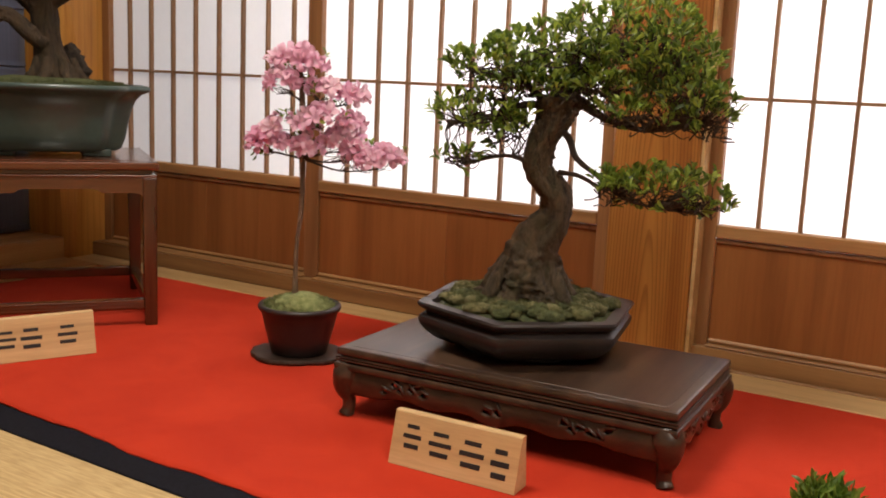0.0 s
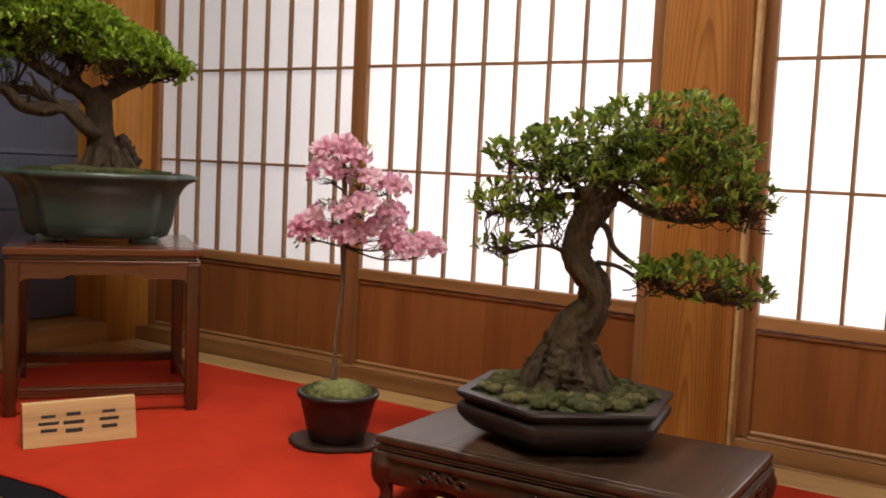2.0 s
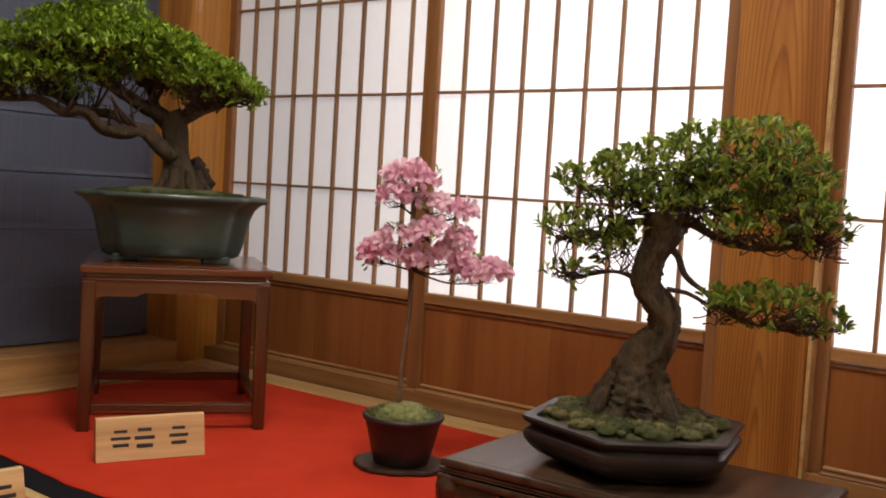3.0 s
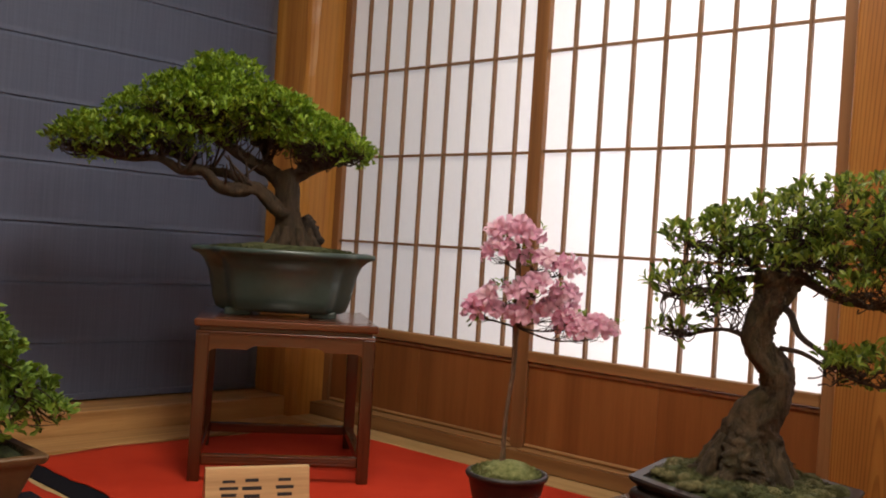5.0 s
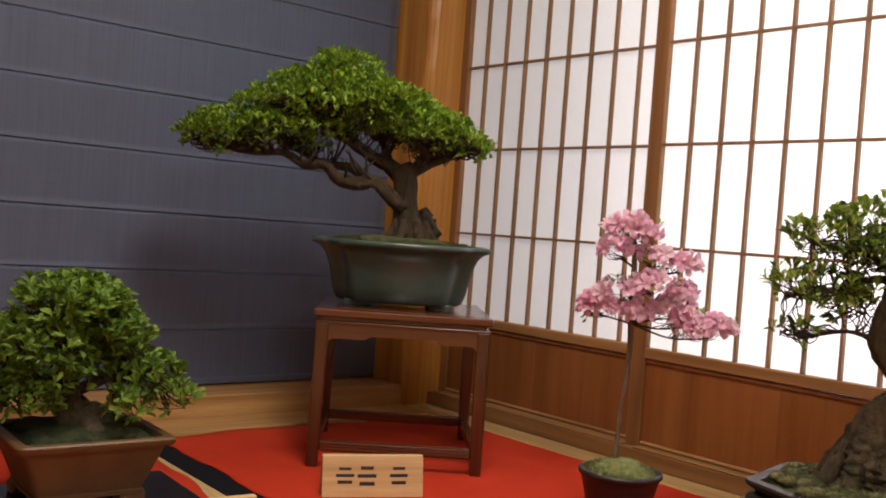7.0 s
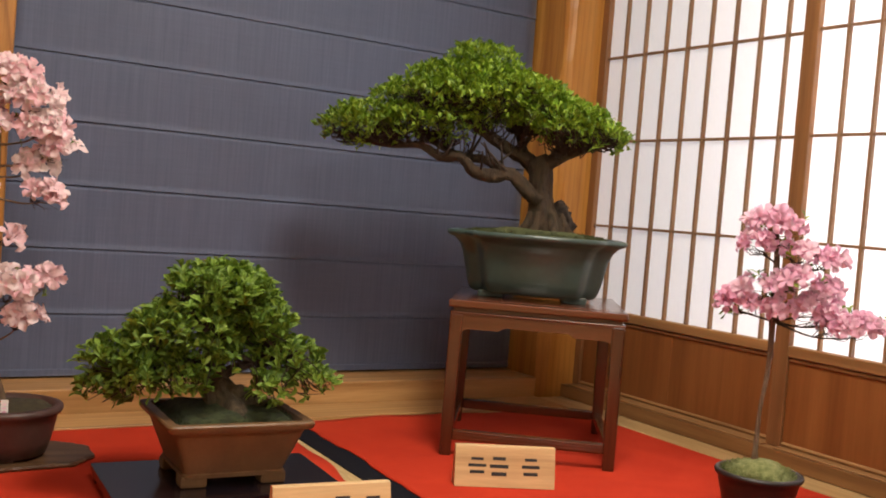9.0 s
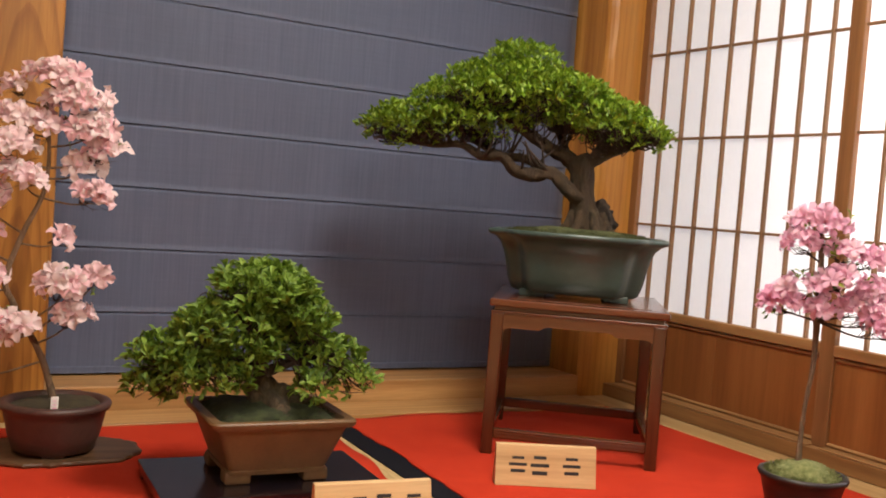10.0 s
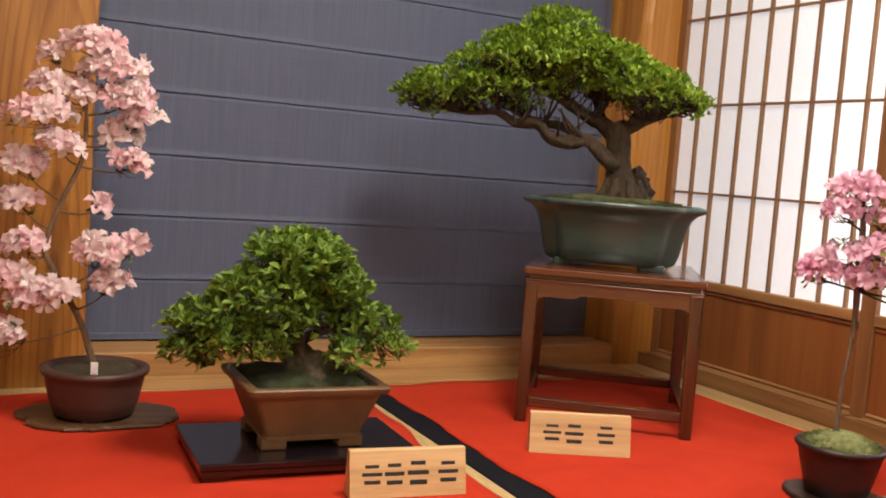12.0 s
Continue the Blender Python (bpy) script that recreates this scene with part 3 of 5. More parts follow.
# ---- paper windows with wooden lower panels ----
def shoji(name, x, ya, yb, bars, side_a, side_b, label, boards, foot=0.02, trim=0.0):
    """A sliding paper window: stiles, rails, paper, thin bars, and boards below. ya > yb."""
    top = empty(name, pose(0, 0, 0), label, "paper window", "sliding paper windows", "structure")
    xf, xb = x - 0.004, x + 0.026
    part("stile", box(xf, xb, ya, ya + side_a, 0.0505, 1.80, 0.002), STILE, top)
    part("stile", box(xf, xb, yb - side_b, yb, 0.0505, 1.80, 0.002), STILE, top)
    part("rail", box(xf + 0.001, xb, yb, ya, 1.76, 1.80, 0.002), CEDAR_RAIL, top)
    part("middle_rail", box(xf - 0.003, xb, yb, ya, 0.311, 0.343, 0.003), CEDAR_RAIL, top, "pale planed rail below the paper")
    part("moulding", box(xf + 0.004, xb - 0.004, yb, ya, 0.297, 0.309, 0.003), STILE, top)
    part("bottom_rail", box(xf - foot, xb, yb - side_b + trim, ya + side_a, 0.006, 0.050, 0.001), FOOT_RAIL, top)
    part("moulding", box(xf - foot + 0.004, xb - 0.004, yb, ya, 0.0505, 0.056, 0.002), FOOT_RAIL, top)
    part("moulding", box(xf + 0.002, xb - 0.004, yb, ya, 0.0565, 0.068, 0.004), CEDAR_RAIL, top)
    part("paper", box(x + 0.016, x + 0.0165, yb - 0.004, ya + 0.004, 0.335, 1.765), PAPER, top, "white backlit paper")
    for y in bars:
        part("upright_bar", box(x, x + 0.0155, y - 0.0042, y + 0.0042, 0.343, 1.76, 0.0008), BAR, top)
    for z in (0.637, 0.938, 1.237, 1.537):
        part("cross_bar", box(x + 0.004, x + 0.0150, yb, ya, z - 0.0042, z + 0.0042, 0.0008), BAR, top)
    cuts = [yb + (ya - yb) * k / boards for k in range(boards + 1)]
    for a, b in zip(cuts, cuts[1:]):
        part("board", box(x + 0.006, x + 0.016, a + 0.0003, b - 0.0003, 0.060, 0.300, 0.0008), CEDAR, top)
    return top


shoji("window_1", WX + 0.022, 2.712, 1.835, [2.622 - 0.1 * i for i in range(8)], 0.035, 0.03, "sliding window of white paper and thin cedar bars over cedar boards", 2, 0.052, 0.0385)
shoji("window_2", WX, 1.792, 0.915, [1.698 - 0.1 * i for i in range(8)], 0.05, 0.034, "sliding paper window, its cedar bars evenly spaced over a boarded base", 2, 0.034)
shoji("window_3", WX + 0.020, 0.622, -0.33, [0.530 - 0.0935 * i for i in range(10)], 0.034, 0.034, "sliding paper window beside the thick cedar post", 2)
shoji("window_4", WX, -0.37, -1.32, [-0.46 - 0.0935 * i for i in range(10)], 0.034, 0.034, "sliding paper window further along the wall", 2)
structure("wall_east_far", box(2.33, 2.45, -3.1, -1.36, -0.12, 1.80), PLASTER, "beige plastered wall", "wall")
structure("threshold", box(2.325, 2.42, -3.1, 2.75, -0.12, 0.008, 0.002), CEDAR_RAIL, "grooved cedar threshold under the windows", "threshold")


def rough_post(name, x0, x1, y0, y1, z1, label, seed, wood_kind, wane=0.0):
    """A squared cedar post with softened, slightly wandering edges."""
    o = round_rect(x1 - x0, y1 - y0, 0.012, 3)
    cx, cy = (x0 + x1) / 2, (y0 + y1) / 2
    V, F, steps = [], [], 40
    n = len(o)
    for i in range(steps + 1):
        z = -0.1 + (z1 + 0.1) * i / steps
        for k, (px, py) in enumerate(o):
            w = wane * (noise.noise((k // 4 * 3.1, z * 2.2, seed)) + 0.5 * noise.noise((k // 4 * 5.3, z * 6, seed + 2)))
            if wane and px < 0 and py < 0:
                # the natural, bark-side edge wanders in and out
                cut = 0.010 + 1.6 * wane * (0.5 + noise.noise((z * 3.1, seed, 0.3)) + 0.6 * noise.noise((z * 8.0, seed, 4.1)))
                px, py = px + max(0.0, cut) * (k % 4) / 3, py + max(0.0, cut) * (1 - (k % 4) / 3)
            V.append((cx + px * (1 + w / (x1 - x0)), cy + py, z))
    for i in range(steps):
        for k in range(n):
            j = (k + 1) % n
            F.append((i * n + k, i * n + j, (i + 1) * n + j, (i + 1) * n + k))
    F += [tuple(range(n - 1, -1, -1)), tuple(steps * n + k for k in range(n))]
    return tagged(raw(name, V, F, wood_kind, None), label, "post", kind="structure")


rough_post("post", 2.212, 2.45, 2.748, 3.04, 2.4, "natural cedar corner post with a wavy waney edge", 3, POST_CORNER, 0.012)
rough_post("post", 2.305, 2.45, 0.662, 0.876, 2.4, "thick cedar post with bold cathedral grain", 7, POST_WINDOW)
rough_post("post", 0.12, 0.402, 2.715, 3.04, 2.4, "broad cedar post beside the blue blind", 11, POST_BLIND, 0.005)
structure("post_strip", box(2.318, 2.36, 0.652, 0.6615, 0, 1.80, 0.001), BOARD_LIGHT, "pale batten at the edge of the post", "batten")
structure("sill", box(0.402, 2.213, 2.772, 3.04, -0.1, 0.073, 0.004), SILL, "thick pale cedar sill beam under the blind", "sill")
structure("lintel_north", box(0.402, 2.213, 2.772, 3.04, 1.95, 2.06, 0.004), SILL, "cedar lintel over the blind", "lintel")


# ---- blue cloth blind ----
def roman_blind():
    top = empty("roman_blind", pose(1.3, 2.945, 0.09), "slate-blue woven cloth blind with horizontal ribs, let down", "blind")
    levels = [0.080, 0.262, 0.452, 0.634, 0.820, 1.006, 1.192, 1.378, 1.56, 1.74, 1.90]
    x0, x1 = 0.41 - 1.3, 2.203 - 1.3
    for a, b in zip(levels, levels[1:]):
        V, F = [], []
        nx, nz = 40, 26
        for i in range(nx + 1):
            for j in range(nz + 1):
                x, t = x0 + (x1 - x0) * i / nx, (j / nz) ** 2
                z = a + (b - a) * t
                sag = 0.0032 * noise.noise((x * 2.2, z * 2.5, 1.7))
                fold = -0.0052 * max(0.0, 1 - t * (b - a) / 0.017) ** 1.3
                V.append((x, sag - 0.002 + fold, z - 0.09))
        for i in range(nx):
            for j in range(nz):
                q = i * (nz + 1) + j
                F.append((q, q + nz + 1, q + nz + 2, q + 1))
        ob = raw("cloth_panel", V, F, CLOTH, top, smooth=True)
        sol = ob.modifiers.new("thickness", "SOLIDIFY")
        sol.thickness, sol.offset = 0.002, 1
    for z in levels[1:-1]:
        line = [(x0 + (x1 - x0) * k / 24, -0.0055 + 0.0003 * math.sin(k * 1.3 + z * 9), z - 0.0885 + 0.0008 * math.sin(k * 0.5 + z * 20)) for k in range(25)]
        v, f = tube(line, [0.0020] * 25, 8)
        raw("rib", v, f, CLOTH, top, "folded rib", smooth=True)
    part("bottom_hem", box(x0, x1, -0.008, 0.006, -0.012, 0.010, 0.003), CLOTH, top)
    part("head_rail", box(x0, x1, -0.015, 0.03, 1.80, 1.86, 0.003), CLOTH, top)


roman_blind()


# unseen frame, added as the assumed source of the overhead fill
def assumed_ceiling_lamp(x, y):
    top = empty("assumed_ceiling_lamp", pose(x, y, 2.40), "assumed square white ceiling lamp, out of view", "lamp", "ceiling lamps")
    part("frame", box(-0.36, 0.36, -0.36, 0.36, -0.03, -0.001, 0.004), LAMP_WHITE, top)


assumed_ceiling_lamp(1.10, 1.18)
assumed_ceiling_lamp(0.2, -0.7)


# ---- carved stand with the hexagonal pot ----
def carved_stand():
    # long axis is local x, front is local -y
    top = empty("display_stand", pose(1.741, 0.779, 0.0, 0, 0, -87.0), "low dark carved wooden display stand with curved legs on red felt", "stand")
    L, D = 0.662, 0.390
    part("tabletop", box(-L / 2, L / 2, -D / 2, D / 2, 0.122, 0.137, 0.005, seg=2), KARAKI, top, "smooth dark top")
    part("top_inlay", box(-L / 2 + 0.022, L / 2 - 0.022, -D / 2 + 0.022, D / 2 - 0.022, 0.130, 0.1374, 0.0003), KARAKI, top)
    part("waist", box(-L / 2 + 0.006, L / 2 - 0.006, -D / 2 + 0.006, D / 2 - 0.006, 0.108, 0.1215, 0.004, seg=2), KARAKI, top)
    part("bead", box(-L / 2 - 0.001, L / 2 + 0.001, -D / 2 - 0.001, D / 2 + 0.001, 0.1115, 0.1145, 0.0012, seg=2), KARAKI, top)
    part("bead", box(-L / 2 - 0.001, L / 2 + 0.001, -D / 2 - 0.001, D / 2 + 0.001, 0.1165, 0.1195, 0.0012, seg=2), KARAKI, top)
    part("moulding", box(-L / 2 - 0.004, L / 2 + 0.004, -D / 2 - 0.004, D / 2 + 0.004, 0.094, 0.1075, 0.005, seg=2), KARAKI, top)

    def apron(length, holes):
        """A wavy skirt board under the moulding, pierced between its carved leaves."""
        nx, nz = 132, 12
        V, F = [], []
        for i in range(nx + 1):
            q = i / nx
            e = abs(2 * q - 1)
            low = 0.052 + 0.0035 * math.cos(q * 10 * math.pi) - 0.011 * max(0, e - 0.80) / 0.20 - 0.007 * max(0, 0.14 - e) / 0.14
            for j in range(nz + 1):
                z = low + (0.0935 - low) * j / nz
                V.append((-length / 2 + length * q, -0.004 * math.sin(math.pi * j / nz), z))
        for i in range(nx):
            for j in range(nz):
                x, z = -length / 2 + length * (i + 0.5) / nx, 0.052 + 0.0415 * (j + 0.5) / nz
                if not any(((x - hx) * math.cos(t) + (z - hz) * math.sin(t)) ** 2 / hw ** 2 + ((z - hz) * math.cos(t) - (x - hx) * math.sin(t)) ** 2 / hh ** 2 < 1 for hx, hz, hw, hh, t in holes):
                    k = i * (nz + 1) + j
                    F.append((k, k + nz + 1, k + nz + 2, k + 1))
        return V, F
    rng = np.random.default_rng(5)

    def sprays(length):
        out = []
        for sx in (-0.29 * length, 0.0, 0.29 * length):
            for k in range(6 if sx else 2):
                out.append((sx + (k - 2.5 if sx else k - 0.5) * 0.017 + rng.normal() * 0.003, 0.075 + rng.normal() * 0.006, 0.009, 0.0042, rng.uniform(-0.8, 0.8)))
        return out
    for s in (-1, 1):
        for length, turn, gap in ((L - 0.05, 0 if s < 0 else 180, D), (D - 0.05, 90 if s > 0 else -90, L)):
            holes = sprays(length)
            v, f = apron(length, holes)
            a = raw("apron", v, f, KARAKI, top, "pierced carved skirt", smooth=True)
            m = a.modifiers.new("thickness", "SOLIDIFY")
            m.thickness, m.offset = 0.010, -1
            place = pose(0, 0, 0, 0, 0, turn) @ Matrix.Translation((0, -gap / 2 + 0.006, 0))
            a.matrix_local = place
            for hx, hz, hw, hh, t in holes:
                # a carved leaf curls beside each opening
                bm = bmesh.new()
                bmesh.ops.create_icosphere(bm, subdivisions=2, radius=1)
                bmesh.ops.scale(bm, verts=bm.verts, vec=(0.012, 0.0050, 0.0034))
                bmesh.ops.rotate(bm, verts=bm.verts, matrix=Matrix.Rotation(-t + 0.35, 3, "Y"))
                bmesh.ops.translate(bm, verts=bm.verts, vec=(hx + 0.004, -0.003, hz + 0.007))
                c = part("carving", bm, KARAKI, top, smooth=True)
                c.matrix_local = place
        for sy in (-1, 1):
            # cabriole leg: out at the knee, in at the ankle, a small spreading foot
            line = [(s * (L / 2 - d), sy * (D / 2 - d), z) for d, z in ((0.022, 0.098), (0.015, 0.080), (0.013, 0.058), (0.019, 0.034), (0.019, 0.014), (0.016, 0.001))]
            limb("leg", line, [0.026, 0.028, 0.021, 0.0135, 0.0125, 0.0155], KARAKI, top, 14, 0.0, per=5)
    return top


carved_stand()


def bonsai_a():
    top = empty("azalea_bonsai", pose(1.755, 0.784, 0.1376, 0, 0, -66.0), "old azalea bonsai with twisted trunk in a dark hexagonal pot", "bonsai")
    hx = hexagon(18, 5)
    pot = part("pot", vessel(hx, [(0.145, 0.004), (0.160, 0.006), (0.186, 0.016), (0.206, 0.030), (0.217, 0.042), (0.221, 0.052), (0.219, 0.060), (0.211, 0.066), (0.205, 0.068), (0.206, 0.071), (0.216, 0.076), (0.222, 0.080), (0.224, 0.084), (0.222, 0.088), (0.196, 0.088), (0.192, 0.080), (0.18, 0.05)]), UNGLAZED, top, "dark unglazed hexagonal pot")
    crisp(pot).location = (-0.024, 0.044, 0)
    for k in range(6):
        a = radians(48 + 60 * k)
        foot = part("foot", box(-0.03, 0.03, -0.012, 0.012, -0.0001, 0.012, 0.003), UNGLAZED, pot)
        foot.matrix_local = Matrix.Translation((0.125 * math.cos(a), 0.125 * math.sin(a), 0)) @ pose(0, 0, 0, 0, 0, 138 + 60 * k)
    m = mound("moss_bed", hx, 0.193, 0.078, 0.010, MOSS_DARK, top, seed=2, lumps=26, lump=0.003, rings=18, label="lumpy dark green moss")
    m.location = (-0.024, 0.044, 0)
    rng = np.random.default_rng(21)
    nap = []
    for k in range(170):
        # moss cushions
        a, r = rng.uniform(0, 6.28), 0.165 * math.sqrt(rng.uniform(0.12, 0.95))
        x, y = r * math.cos(a) - 0.024, r * math.sin(a) + 0.044
        s = rng.uniform(0.008, 0.019)
        bm = bmesh.new()
        bmesh.ops.create_icosphere(bm, subdivisions=3, radius=1)
        for v in bm.verts:
            v.co *= 1 + 0.22 * noise.noise(v.co * 2.2 + Vector((k, 0, 0))) + 0.10 * noise.noise(v.co * 6 + Vector((0, k, 0)))
        bmesh.ops.scale(bm, verts=bm.verts, vec=(s * 1.3, s, s * 0.72))
        bmesh.ops.translate(bm, verts=bm.verts, vec=(x, y, 0.089 + 0.014 * (1 - r / 0.2)))
        nap += [v.co.copy() for v in bm.verts if v.normal.z > -0.1 or v.co.z > 0.096]
        part("moss_cushion", bm, (MOSS_DARK, MOSS, MOSS_OLIVE)[k % 3], top, smooth=True)
    tufts("moss_nap", [tuple(p) for p in nap[::3]], MOSS, top, 0.0055, 17, 3)
    limb("trunk", [(-0.028, 0.03, 0.08), (-0.027, 0.03, 0.115), (-0.025, 0.03, 0.155), (-0.016, 0.028, 0.208), (0.018, 0.025, 0.262), (0.016, 0.02, 0.306), (-0.019, 0.02, 0.350), (-0.014, 0.02, 0.404), (0.004, 0.02, 0.445), (0.012, 0.02, 0.488)],
         [0.086, 0.076, 0.063, 0.043, 0.031, 0.028, 0.026, 0.025, 0.032, 0.041], BARK, top, 44, 0.22, 4, ridges=7, per=9, label="thick buttressed old trunk")
    for k in range(9):
        a = radians(40 * k + 10)
        c, s = math.cos(a), math.sin(a)
        limb("root", [(-0.027 + 0.045 * c, 0.03 + 0.04 * s, 0.18), (-0.027 + 0.066 * c, 0.03 + 0.06 * s, 0.135), (-0.027 + 0.085 * c, 0.03 + 0.075 * s, 0.105), (-0.027 + 0.105 * c, 0.03 + 0.09 * s, 0.086)], [0.010, 0.016, 0.015, 0.007], BARK, top, 10, 0.1, k)
    br = [
        [(0.012, 0.02, 0.478), (0.055, 0.01, 0.478), (0.098, 0.0, 0.455), (0.173, -0.02, 0.437), (0.27, -0.02, 0.45)],
        [(0.022, 0.02, 0.425), (0.036, 0.01, 0.412), (0.052, -0.01, 0.378), (0.088, -0.03, 0.352), (0.153, -0.05, 0.308), (0.29, -0.05, 0.290)],
        [(-0.03, 0.02, 0.356), (-0.06, 0.01, 0.372), (-0.095, 0.0, 0.374), (-0.159, -0.01, 0.356)],
        [(-0.01, 0.02, 0.470), (-0.05, 0.03, 0.472), (-0.111, 0.03, 0.448), (-0.196, 0.02, 0.430)],
        [(0.0, 0.02, 0.475), (0.02, 0.04, 0.51), (0.049, 0.05, 0.545), (0.139, 0.04, 0.585), (0.22, 0.03, 0.57)],
        [(-0.01, 0.02, 0.475), (-0.04, 0.06, 0.50), (-0.064, 0.07, 0.516), (-0.160, 0.05, 0.531)],
        [(0.01, 0.03, 0.475), (0.03, 0.10, 0.50), (0.08, 0.16, 0.52)],
        [(0.02, 0.0, 0.35), (0.06, -0.01, 0.345), (0.10, -0.03, 0.325)],
    ]
    for i, pts in enumerate(br):
        limb("branch", pts, [0.020, 0.012, 0.0065, 0.005, 0.003][:len(pts)] if i in (0, 4) else [0.0052, 0.0042, 0.0036, 0.003, 0.002][:len(pts)] if i in (2, 7) else [0.008, 0.0068, 0.006, 0.0045, 0.003, 0.002][:len(pts)], TWIG, top, 8, 0.08, 30 + i)
    pads = [(0.136, 0.03, 0.609, 0.135, 0.13, 0.055), (0.005, 0.04, 0.571, 0.125, 0.13, 0.045), (-0.118, 0.03, 0.539, 0.098, 0.10, 0.026), (0.212, 0.02, 0.563, 0.082, 0.11, 0.055), (-0.138, 0.0, 0.452, 0.094, 0.09, 0.028), (-0.088, 0.03, 0.418, 0.07, 0.07, 0.018), (0.071, 0.10, 0.538, 0.105, 0.10, 0.045),
            (0.251, -0.01, 0.487, 0.082, 0.09, 0.042), (0.150, -0.04, 0.462, 0.07, 0.07, 0.028), (0.223, -0.05, 0.330, 0.104, 0.085, 0.036), (0.130, -0.04, 0.328, 0.055, 0.05, 0.032), (0.288, -0.05, 0.306, 0.044, 0.05, 0.022), (-0.165, -0.01, 0.367, 0.042, 0.04, 0.016), (0.09, 0.02, 0.512, 0.10, 0.10, 0.026), (0.215, 0.02, 0.525, 0.080, 0.10, 0.040), (-0.05, 0.03, 0.505, 0.11, 0.09, 0.026), (0.285, -0.01, 0.455, 0.055, 0.06, 0.036)]
    crown("crown", pads, LEAF_A, top, 980, (0.025, 0.35), spread=0.62, seed=3, under=0.4, up=1.25, leaves=5, label="glossy small green leaves in loose tiers")
    rng = np.random.default_rng(4)
    S, E = [], []
    knots = np.array([p for pts in br for p in spline(pts, 3)[3:]])
    for u, v, z, ru, rv, rz in pads:
        for k in range(int(34 + 380 * ru)):
            d = rng.normal(size=3)
            d /= np.linalg.norm(d)
            e = np.array([u, v, z]) + d * [ru, rv, rz] * rng.uniform(0.6, 1.0)
            near = knots[np.argsort(((knots - e) ** 2).sum(1))[rng.integers(0, 4)]]
            if k % 2:
                near = np.array([u, v, z - rz * 0.5]) + rng.normal(size=3) * [ru * 0.4, rv * 0.4, rz * 0.3]
            if np.linalg.norm(e - near) < 0.11:
                S.append(near)
                E.append(e)
    twigs("twig_mass", S, E, 0.0016, TWIG, top, 6, 0.10)


bonsai_a()


# ---- pink azaleas ----
def wood_slab(m, rx, ry, mat, label, seed):
    """A flat, wavy-edged slice of wood."""
    o = []
    for i in range(120):
        a = 2 * math.pi * i / 120
        c, d = math.cos(a), math.sin(a)
        k = 1 + 0.13 * noise.noise((c * 1.7, d * 1.7, seed)) + 0.075 * noise.noise((c * 4.5, d * 4.5, seed)) + 0.03 * noise.noise((c * 11, d * 11, seed))
        o.append((k * c * rx, k * d * ry))
    bm = vessel(o, [(0.93, 0.0), (0.99, 0.003), (1.0, 0.007), (0.985, 0.0115), (0.95, 0.013), (0.5, 0.0131)])
    ob = part("wood_slab", bm, mat, None, smooth=False)
    ob.matrix_world = m
    return tagged(ob, label, "display board")


wood_slab(pose(1.80, 1.415, 0.0005, 0, 0, -52), 0.114, 0.096, SLAB_DARK, "dark wavy-edged wooden slab on red felt", 4)
wood_slab(pose(0.39, 2.365, 0.0005, 0, 0, -9), 0.180, 0.138, SLAB, "brown wavy-edged slice of wood under a round pot", 9)


